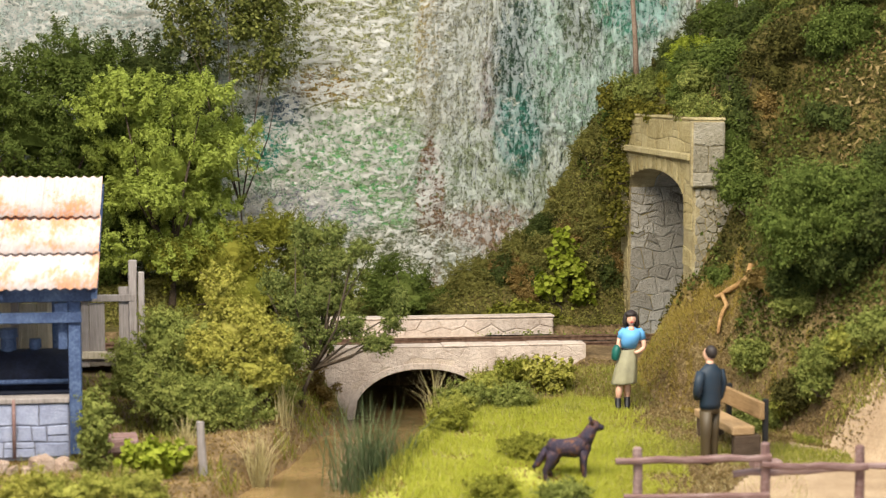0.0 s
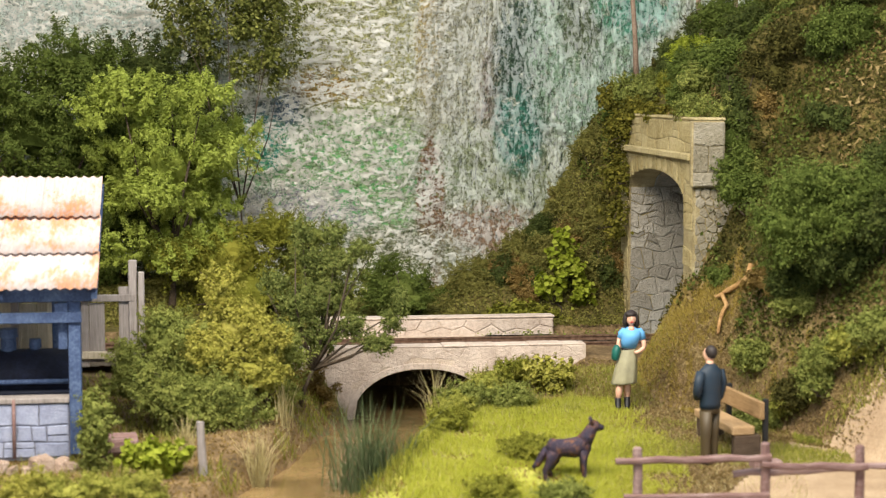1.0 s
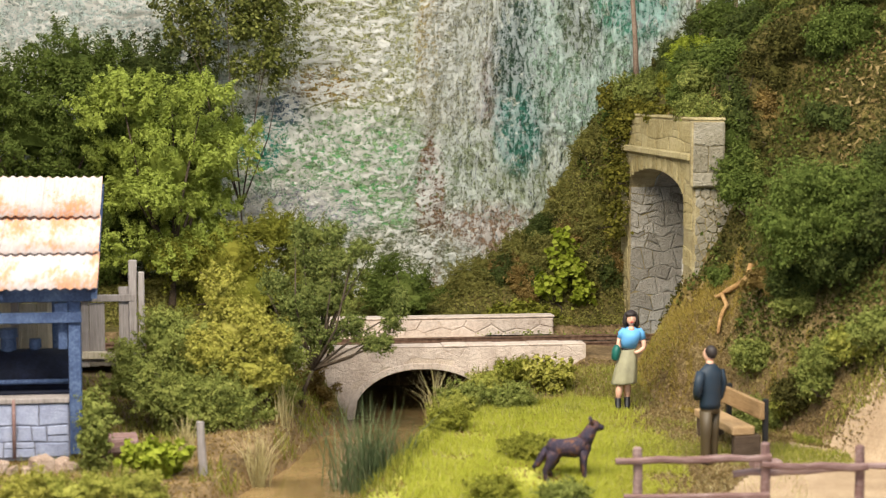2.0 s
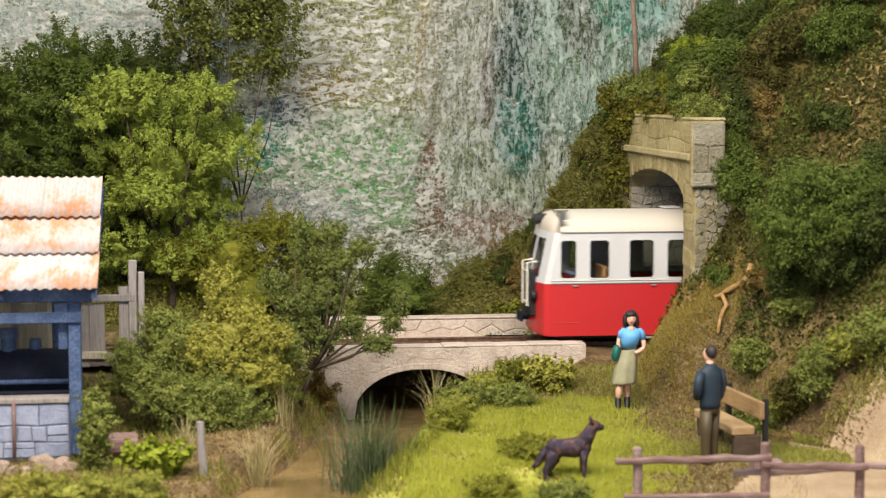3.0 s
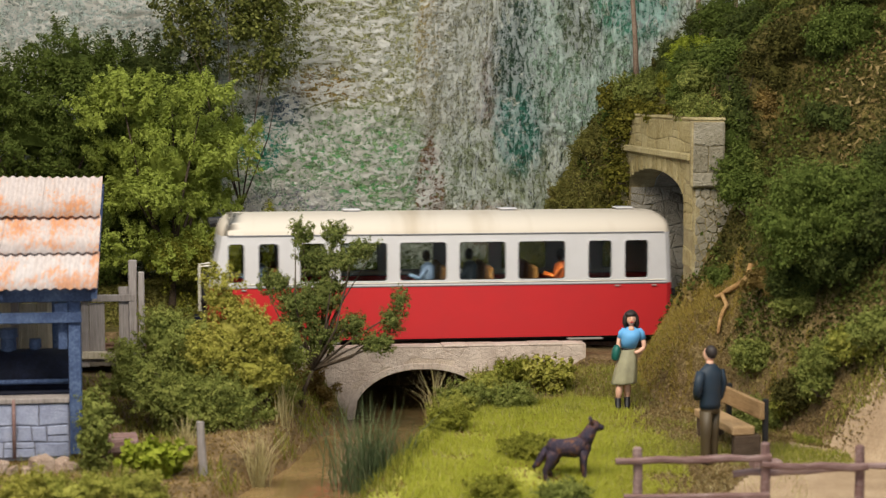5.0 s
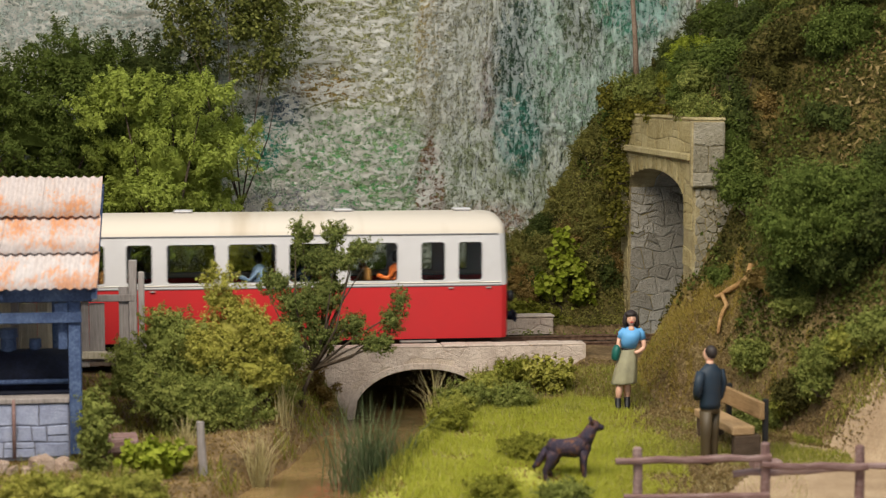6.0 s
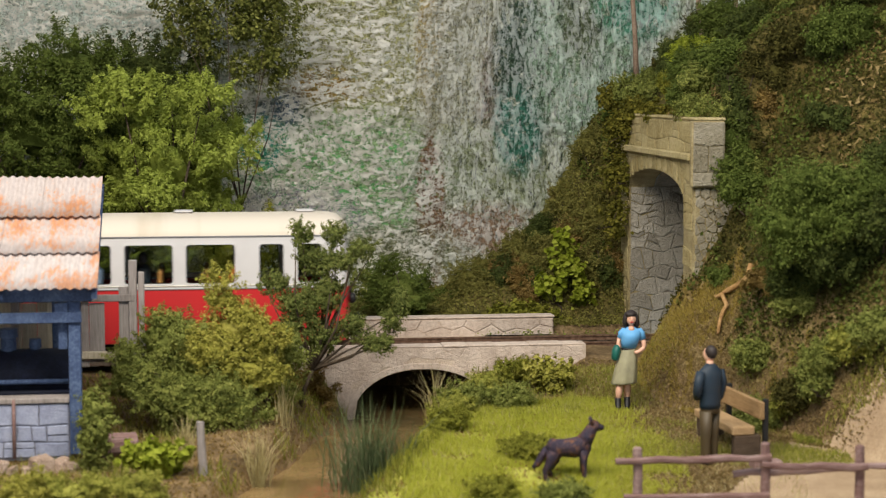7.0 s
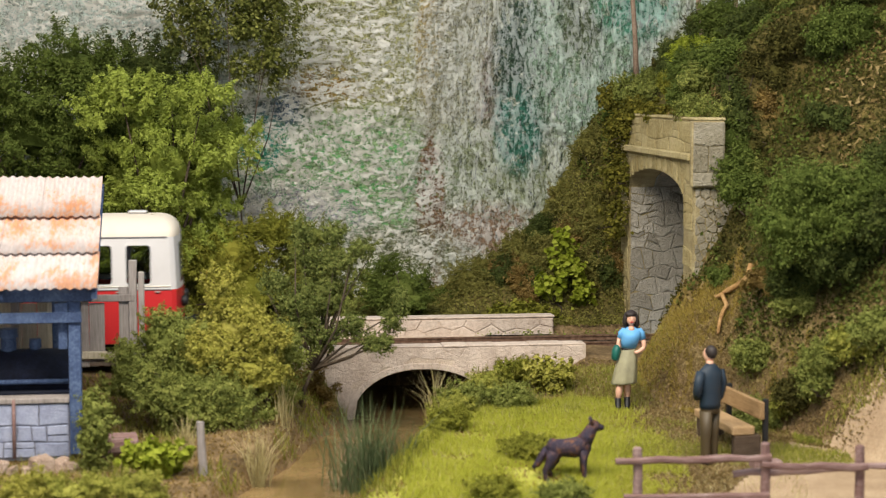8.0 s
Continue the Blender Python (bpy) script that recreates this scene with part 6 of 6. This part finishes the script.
def build_bench():
    d = Vector((4.72 - 5.09, -6.5 + 8.2, 0))
    L = 1.75
    ang = math.degrees(math.atan2(d.y, d.x))
    b = thing("bench", (5.07, -8.25, gz(4.9, -7.6) - 0.02), ang, "rustic wooden bench with a plank seat and back", "bench")
    # its x runs along the bench, its y towards the seat's front
    part("seat_plank", boxed(-0.02, L, 0.12, 0.50, 0.36, 0.50, 0.02), M["bench_board"], b)
    part("back_plank", boxed(-0.02, L, -0.04, 0.04, 0.60, 0.88, 0.012), M["bench_board"], b)
    for x in (0.06, L - 0.1):
        part("back_post", boxed(x - 0.05, x + 0.05, -0.12, -0.045, -0.15, 0.92, 0.01), M["black_paint"], b)
        part("leg_block", boxed(x - 0.08, x + 0.08, 0.02, 0.46, -0.15, 0.355, 0.015), M["sleeper"], b)
    for x, y, z in ((4.95, -8.75, 0.16), (5.15, -8.8, 0.12)):
        t = thing("wood_block", (x, y, gz(x, y)), 15, "reddish wooden block beside the bench", "block", "blocks at the bench")
        part("block", boxed(-0.13, 0.13, -0.12, 0.12, -0.05, z, 0.02), M["red_board"], t)


# figurines --------------------------------------------------------------
def build_woman():
    mats = [M[k] for k in ("skin", "hair", "blouse", "skirt", "teal", "black_paint", "lips")]
    bm = bmesh.new()
    # pleated skirt that swings to one side
    n, prev = 28, None
    for z, cx, rx, ry, fold in ((0.43, 0.02, 0.225, 0.17, 0.016), (0.47, 0.025, 0.225, 0.17, 0.016), (0.62, 0.045, 0.215, 0.165, 0.012), (0.80, 0.07, 0.19, 0.15, 0.008), (0.93, 0.09, 0.165, 0.125, 0.003), (1.03, 0.10, 0.135, 0.10, 0.0)):
        ring = []
        for k in range(n):
            a = 2 * math.pi * k / n
            f = 1 + fold / 0.2 * math.sin(a * 7 + 0.6)
            ring.append(bm.verts.new((cx + rx * f * math.cos(a), ry * f * math.sin(a), z + 0.015 * math.cos(a))))
        if prev:
            for k in range(n):
                bm.faces.new((prev[k], prev[(k + 1) % n], ring[(k + 1) % n], ring[k])).material_index = 3
        else:
            bm.faces.new(ring[::-1]).material_index = 3
        prev = ring
    loft(bm, [(0.10, 0, 1.015, 0.137, 0.102), (0.102, 0, 1.055, 0.134, 0.10)], 18, 5)
    loft(bm, [(0.105, 0, 1.05, 0.138, 0.102), (0.118, -0.015, 1.15, 0.158, 0.122), (0.135, -0.035, 1.24, 0.178, 0.142), (0.145, -0.02, 1.31, 0.19, 0.125), (0.148, 0, 1.365, 0.185, 0.095), (0.148, 0, 1.40, 0.12, 0.07), (0.148, 0, 1.415, 0.06, 0.05)], 20, 2)
    ball(bm, 0.148, -0.07, 1.385, 0.06, 0.035, 0.05, 0, 10, 8)
    loft(bm, [(0.148, -0.01, 1.39, 0.052, 0.05), (0.145, -0.02, 1.47, 0.046, 0.048)], 10, 0)
    # head, a little turned, with a dark bob and fringe
    ball(bm, 0.145, -0.055, 1.555, 0.086, 0.095, 0.112, 0, 16, 12)
    ball(bm, 0.14, 0.03, 1.585, 0.122, 0.105, 0.12, 1, 16, 12)
    ball(bm, 0.13, -0.09, 1.635, 0.10, 0.07, 0.05, 1, 12, 8)
    for side, low, wide in ((-1, 1.51, 0.05), (1, 1.50, 0.045)):
        loft(bm, [(0.14 + side * 0.108, -0.01, low - 0.10, 0.025, 0.055), (0.14 + side * 0.112, -0.01, low - 0.03, wide, 0.08), (0.14 + side * 0.10, -0.01, low + 0.08, wide, 0.09), (0.14 + side * 0.06, 0.0, low + 0.16, 0.04, 0.07)], 10, 1)
    loft(bm, [(0.14, 0.07, 1.40, 0.09, 0.03), (0.14, 0.075, 1.48, 0.115, 0.055), (0.14, 0.06, 1.60, 0.115, 0.08)], 12, 1)
    for side in (-1, 1):
        ball(bm, 0.147 + side * 0.034, -0.144, 1.575, 0.013, 0.007, 0.005, 1, 8, 6)
    ball(bm, 0.147, -0.152, 1.545, 0.011, 0.014, 0.02, 0, 8, 6)
    ball(bm, 0.147, -0.140, 1.508, 0.042, 0.014, 0.012, 6, 10, 6)
    # short sleeves; one hand on the hip, a bag under the other arm
    tube(bm, [(0.27, 0, 1.365), (0.335, 0.0, 1.30), (0.365, 0.005, 1.20)], [0.058, 0.062, 0.056], 10, 2)
    tube(bm, [(0.362, 0.0, 1.21), (0.385, 0.0, 1.10), (0.37, -0.015, 1.045), (0.29, -0.08, 1.0), (0.215, -0.12, 0.985)], [0.044, 0.044, 0.042, 0.036, 0.03], 10, 0)
    tube(bm, [(0.03, 0, 1.365), (-0.035, 0.0, 1.30), (-0.065, 0.0, 1.215)], [0.056, 0.058, 0.05], 10, 2)
    tube(bm, [(-0.065, 0.0, 1.225), (-0.09, 0.0, 1.12), (-0.07, -0.05, 1.05)], [0.042, 0.038, 0.032], 10, 0)
    loft(bm, [(-0.135, 0.0, 0.83, 0.04, 0.09), (-0.14, 0.0, 0.86, 0.075, 0.13), (-0.125, 0.0, 1.0, 0.085, 0.13), (-0.11, 0.0, 1.08, 0.06, 0.10), (-0.10, 0.0, 1.10, 0.02, 0.06)], 12, 4)
    tube(bm, [(-0.10, -0.02, 1.09), (-0.0, -0.03, 1.28), (0.035, 0.0, 1.40)], 0.012, 6, 4)
    # legs and ankle boots, one foot set back
    for x, y, lean in ((-0.085, -0.04, 0.03), (0.085, 0.07, -0.005)):
        loft(bm, [(x, y, 0.12, 0.046, 0.05), (x + lean * 0.6, y + 0.012, 0.30, 0.068, 0.072), (x + lean, y, 0.52, 0.072, 0.075)], 12, 0)
        loft(bm, [(x, y - 0.045, 0.0, 0.05, 0.115), (x, y - 0.045, 0.04, 0.055, 0.118), (x, y - 0.02, 0.09, 0.056, 0.085), (x, y, 0.15, 0.055, 0.06), (x, y, 0.19, 0.056, 0.06)], 12, 5)
    ob = part("woman_figurine", bm, mats, smooth=True)
    ob.matrix_basis = pose(3.215 * K, -4.6 * K, (gz(3.215, -4.6) + 0.03) * K, 0, 0, -4) @ Matrix.Diagonal((0.97, 1.0, 1.04, 1.0))
    tagged(ob, "small painted figurine in blue blouse and khaki skirt", "figurine")


def build_man():
    mats = [M[k] for k in ("skin", "hair", "jacket", "trousers", "rubber")]
    bm = bmesh.new()
    for s in (-1, 1):
        x = s * 0.088
        loft(bm, [(x, 0, 0.02, 0.075, 0.085), (x, 0, 0.10, 0.072, 0.08), (x, 0, 0.45, 0.082, 0.09), (x, 0, 0.80, 0.10, 0.115)], 12, 3)
        loft(bm, [(x, -0.05, -0.01, 0.055, 0.14), (x, -0.04, 0.06, 0.05, 0.12)], 10, 4)
    loft(bm, [(0, 0, 0.76, 0.185, 0.13), (0, 0, 0.88, 0.185, 0.13)], 14, 3)
    loft(bm, [(0, 0, 0.84, 0.20, 0.14), (0, 0, 0.92, 0.195, 0.14), (0, 0, 1.10, 0.205, 0.145), (0, 0, 1.30, 0.235, 0.15), (0, 0, 1.40, 0.225, 0.125), (0, 0, 1.46, 0.13, 0.09), (0, 0, 1.50, 0.07, 0.07)], 16, 2)
    loft(bm, [(0, -0.01, 1.47, 0.06, 0.06), (0, -0.01, 1.54, 0.058, 0.06)], 10, 0)
    ball(bm, 0, -0.03, 1.63, 0.082, 0.10, 0.115, 0, 14, 10)
    ball(bm, 0, -0.13, 1.62, 0.018, 0.03, 0.03, 0, 8, 6)
    ball(bm, 0, 0.012, 1.665, 0.094, 0.105, 0.105, 1, 14, 10)
    tube(bm, [(0.225, 0, 1.38), (0.30, 0.02, 1.22), (0.30, 0.0, 1.08), (0.20, -0.10, 1.0)], [0.075, 0.075, 0.07, 0.06], 10, 2)
    tube(bm, [(-0.225, 0, 1.38), (-0.27, 0.02, 1.2), (-0.26, -0.03, 1.0), (-0.2, -0.07, 0.9)], [0.075, 0.075, 0.07, 0.055], 10, 2)
    ball(bm, -0.2, -0.07, 0.86, 0.04, 0.05, 0.06, 0, 8, 6)
    for w in bm.verts:
        w.co.x *= 0.85
    ob = part("man_figurine", bm, mats, smooth=True)
    ob.matrix_basis = pose(4.21 * K, -8.45 * K, gz(4.21, -8.45) * K, 0, 0, 215) @ Matrix.Scale(1.07, 4)
    tagged(ob, "small painted figurine in dark jacket and brown trousers by the bench", "figurine")


def build_dog():
    bm = bmesh.new()
    tube(bm, [(-0.36, 0, 0.46), (-0.30, 0, 0.50), (-0.12, 0, 0.50), (0.10, 0, 0.50), (0.25, 0, 0.55), (0.33, 0, 0.62)], [0.081, 0.145, 0.133, 0.157, 0.151, 0.093], 12)
    tube(bm, [(0.24, 0, 0.56), (0.33, 0, 0.68), (0.40, 0, 0.79), (0.43, 0, 0.83)], [0.145, 0.116, 0.095, 0.07], 10)
    ball(bm, 0.43, 0, 0.82, 0.115, 0.085, 0.09)
    tube(bm, [(0.46, 0, 0.815), (0.55, 0, 0.80), (0.60, 0, 0.795)], [0.064, 0.049, 0.035], 8)
    for s in (-1, 1):
        tube(bm, [(0.39, s * 0.05, 0.86), (0.375, s * 0.065, 0.93), (0.37, s * 0.06, 0.965)], [0.039, 0.03, 0.007], 6)
        tube(bm, [(0.24, s * 0.08, 0.48), (0.25, s * 0.085, 0.28), (0.26, s * 0.085, 0.05), (0.29, s * 0.085, 0.02)], [0.087, 0.052, 0.039, 0.046], 8)
    for s, o in ((-1, -0.06), (1, 0.04)):
        tube(bm, [(-0.28, s * 0.08, 0.46), (-0.26 + o, s * 0.085, 0.30), (-0.36 + o, s * 0.085, 0.16), (-0.34 + o, s * 0.085, 0.04), (-0.30 + o, s * 0.085, 0.02)], [0.122, 0.087, 0.049, 0.039, 0.046], 8)
    ball(bm, 0.24, 0, 0.52, 0.15, 0.15, 0.19)
    ball(bm, -0.24, 0, 0.47, 0.16, 0.15, 0.17)
    tube(bm, [(-0.36, 0, 0.50), (-0.46, 0, 0.38), (-0.54, 0, 0.26), (-0.62, 0, 0.20)], [0.058, 0.064, 0.058, 0.023], 8)
    ob = part("dog_figurine", bm, M["dog"], smooth=True)
    ob.matrix_basis = pose(1.93 * K, -9.3 * K, (gz(1.93, -9.3) - 0.05) * K, 0, 0, 4) @ Matrix.Diagonal((0.9, 1.0, 1.03, 1.0))
    tagged(ob, "painted dark brown dog figurine standing on the grass", "dog figurine")


# ground cover -------------------------------------------------------------
def scatter(seed, n, x0, x1, y0, y1, mask):
    r = np.random.RandomState(seed)
    x, y = r.uniform(x0, x1, n), r.uniform(y0, y1, n)
    z = ground(x, y)
    k = mask(x, y, z)
    return np.stack([x, y, z], 1)[k]


def slope_normals(p):
    d = 0.05
    gx_ = (ground(p[:, 0] + d, p[:, 1]) - ground(p[:, 0] - d, p[:, 1])) / (2 * d)
    gy_ = (ground(p[:, 0], p[:, 1] + d) - ground(p[:, 0], p[:, 1] - d)) / (2 * d)
    return unit(np.stack([-gx_, -gy_, np.ones(len(p))], 1))


def build_cover():
    lawn_edge = lambda y: np.interp(y, [-12, -9, -7, -4.2], [2.2, 3.1, 3.3, 2.6])

    def cover(name, label, seed, n, box4, mask, material, size, slim=0.7, lift=0.02, up=0.6):
        p = scatter(seed, n, *box4, mask)
        r = np.random.RandomState(seed)
        nn = slope_normals(p)
        p = p + nn * r.uniform(0, lift, (len(p), 1))
        ob = flakes(name, p, nn * up + r.normal(0, 0.5, (len(p), 3)), size, material, slim=slim, seed=seed)
        tagged(ob, label, "ground cover", kind="stuff")

    def fibres(name, label, seed, n, box4, mask, material, h, w, lean=0.5):
        ob = blades(name, scatter(seed, n, *box4, mask), h, lean, w, material, seed=seed)
        tagged(ob, label, "grass", kind="stuff")

    mud_bank = lambda x, y: (y < -6.3) & (x < stream_x(y)) & (x > stream_x(y) - 2.3 + 0.4 * wob(x, y, 2.7, 65)) & (wob(x, y, 2.1, 66) > -0.3 + 0.4 * wob(x, y, 23, 67))
    track_clear = lambda x, y: (-x * TY + y * TX < -1.9) | (-x * TY + y * TX > 2.0)
    fibres("lawn_grass", "short bright yellow-green grass fibres", 1, 145000, (-0.6, 3.8, -12, -4.0), lambda x, y, z: (x > stream_x(y) + 1.15) & (x < lawn_edge(y) + 0.3 + 0.35 * wob(x, y, 2.4, 11) + 0.5 * wob(x, y, 41, 12)) & (z < 0) & (wob(x, y, 3.0, 13) > -0.75 + 0.4 * wob(x, y, 37, 14)), M["grass"], 0.10, 0.012, 1.0)
    fibres("rough_grass", "rough olive grass of the banks", 2, 30000, (-8, 4.2, -12, -2.3), lambda x, y, z: track_clear(x, y) & (z > -1.15) & (wob(x, y, 1.3, 21) > -0.15) & ((x < stream_x(y)) | (y > -5.5)) & ~mud_bank(x, y), M["leaf_mixed"], 0.17, 0.018, 0.8)
    fibres("dry_stubble", "dry straw-coloured stubble", 3, 9000, (-6, 5.5, -12, -2.3), lambda x, y, z: track_clear(x, y) & (z > -1.2) & (z < 0.6) & ~mud_bank(x, y), M["dry_grass"], 0.15, 0.012, 0.9)
    fibres("bank_grass", "longer olive grass on the stream banks", 11, 26000, (-6, 4.0, -11, -2.3), lambda x, y, z: track_clear(x, y) & (z > -1.2) & ((np.abs(x - stream_x(y) - 1.25) < 0.5) | (np.abs(x - stream_x(y) + 1.35) < 0.45)) & (wob(x, y, 2.2, 27) > -0.3) & ~mud_bank(x, y), M["leaf_olive"], 0.26, 0.014, 0.9)
    fibres("path_grass", "thin olive grass between the fallen leaves", 12, 60000, (2.2, 6.5, -9, -2.0), lambda x, y, z: track_clear(x, y) & (z < 1.2) & (wob(x, y, 2.0, 28) > 0.1 + 0.5 * wob(x, y, 33, 29)), M["leaf_mixed"], 0.09, 0.012, 1.0)
    cover("leaf_litter", "fallen brown leaves on the path and slope", 4, 86000, (2.4, 9, -12, -1.8), lambda x, y, z: ~on_path(x, y, 0.14) & track_clear(x, y) & (golden(x, y) | (z < 0.5)) & (wob(x, y, 1.7, 22) > -0.8) & (x > lawn_edge(y) - 0.3) & ((y > -7.6) | (x < np.interp(y, [-12, -8], [3.4, 5.2]))), M["leaf_fallen"], 0.042, 0.7, 0.03)
    fibres("slope_fuzz", "golden olive fuzz on the steep slope by the portal", 15, 120000, (3.3, 7.0, -6.5, -1.9), lambda x, y, z: track_clear(x, y) & (x > foot_x(y) - 0.1) & golden(x, y) & (wob(x, y, 1.8, 30) > -0.45 + 0.4 * wob(x, y, 30, 31)), M["fuzz"], 0.11, 0.012, 1.0)
    cover("foot_litter", "fallen leaves at the foot of the slope", 13, 40000, (3.2, 6.2, -7.2, -2.0), lambda x, y, z: ~on_path(x, y) & track_clear(x, y) & (x > foot_x(y) - 0.25) & golden(x, y), M["leaf_fallen"], 0.042, 0.7, 0.04)
    cover("path_edge_litter", "dry scraps along the edge of the sandy path", 14, 36000, (5.0, 9.5, -10.5, -6.2), lambda x, y, z: (np.abs(x - foot_x(y) - 0.1) < 0.5) & ~on_path(x, y) | (x > 5.6) & (np.abs(y + 7.27 + 0.53 * (x - 6.0)) < 0.15 + 0.10 * wob(x, y, 3.3, 62)), M["leaf_fallen"], 0.042, 0.7, 0.04)
    fibres("edge_grass", "low green growth along the upper edge of the sandy path", 16, 9000, (5.8, 8.2, -8.6, -6.8), lambda x, y, z: np.abs(y + 7.20 + 0.53 * (x - 6.0)) < 0.13 + 0.10 * wob(x, y, 3.7, 63), M["leaf_mixed"], 0.13, 0.02, 1.0)
    cover("moss_flock", "olive moss and flock on the slope", 5, 110000, (3.2, 11, -9, 7.2), lambda x, y, z: ~golden(x, y) & ~on_path(x, y, 0.14) & (track_clear(x, y) | (x > 5.5)) & (z > 0.5) & (wob(x, y, 1.9, 23) > -0.85), M["leaf_tall"], 0.075, 0.7, 0.09, 0.4)
    cover("green_flock", "green flock on the hillside", 6, 44000, (3.2, 11, -9, 7.2), lambda x, y, z: ~golden(x, y) & ~on_path(x, y, 0.14) & (track_clear(x, y) | (x > 5.5)) & (z > 0.8) & (wob(x, y, 2.6, 24) > 0.05), M["leaf_green"], 0.08, 0.7, 0.14, 0.4)
    cover("bank_flock", "olive flock on the bank behind the track", 7, 40000, (-9, 4.2, 1.8, 7), lambda x, y, z: track_clear(x, y), M["leaf_bank"], 0.075, 0.7, 0.08, 0.4)
    cover("twigs", "pale dead leaves and twigs on the hillside", 8, 9000, (4.6, 10, -7, 4), lambda x, y, z: (z > 1.0) & (wob(x, y, 2.3, 25) > 0.38), M["leaf_fallen"], 0.13, 0.4, 0.12, 0.6)
    cover("bank_litter", "brown leaf scraps on the banks", 9, 22000, (-8, 3.0, -12, -2.2), lambda x, y, z: track_clear(x, y) & (z > -1.2), M["leaf_brown"], 0.05, 0.7, 0.03)
    cover("trackside_weeds", "small weeds along the rails", 10, 5000, (-9, 4.4, -1.0, 2.6), lambda x, y, z: (np.abs(-x * TY + y * TX - 1.5) < 0.22) & (wob(x, y, 2.0, 26) > 0.0), M["leaf_mid"], 0.07, 0.6, 0.10, 0.3)


build_ground()
build_cliff()
build_bridge()
build_portal()
build_track()
railcar = build_railcar()
build_shed()
build_plank_fence()
build_front_fence()
build_bench()
build_woman()
build_man()
build_dog()
build_trees_behind()
build_plants_front()
build_plants_hill()
build_cover()

# s of the railcar's fourth window along the track, second by second
TRAIN_ROWS = [(0.0, 14.40), (1.7, 8.75), (2.8, 5.06), (3.0, 4.38), (3.2, 3.73), (3.5, 2.87), (4.0, 1.06), (4.5, -0.50), (4.7, -1.17), (5.8, -4.86), (6.0, -5.53), (6.5, -7.06), (7.0, -8.70), (7.5, -10.35), (8.0, -12.0)]


def motions():
    turn = math.degrees(T_ANG)
    walk(railcar, [(t, Matrix.Translation([c * K for c in on_track(s, 0)]) @ pose(0, 0, 0, 0, 0, turn)) for t, s in TRAIN_ROWS])


motions()
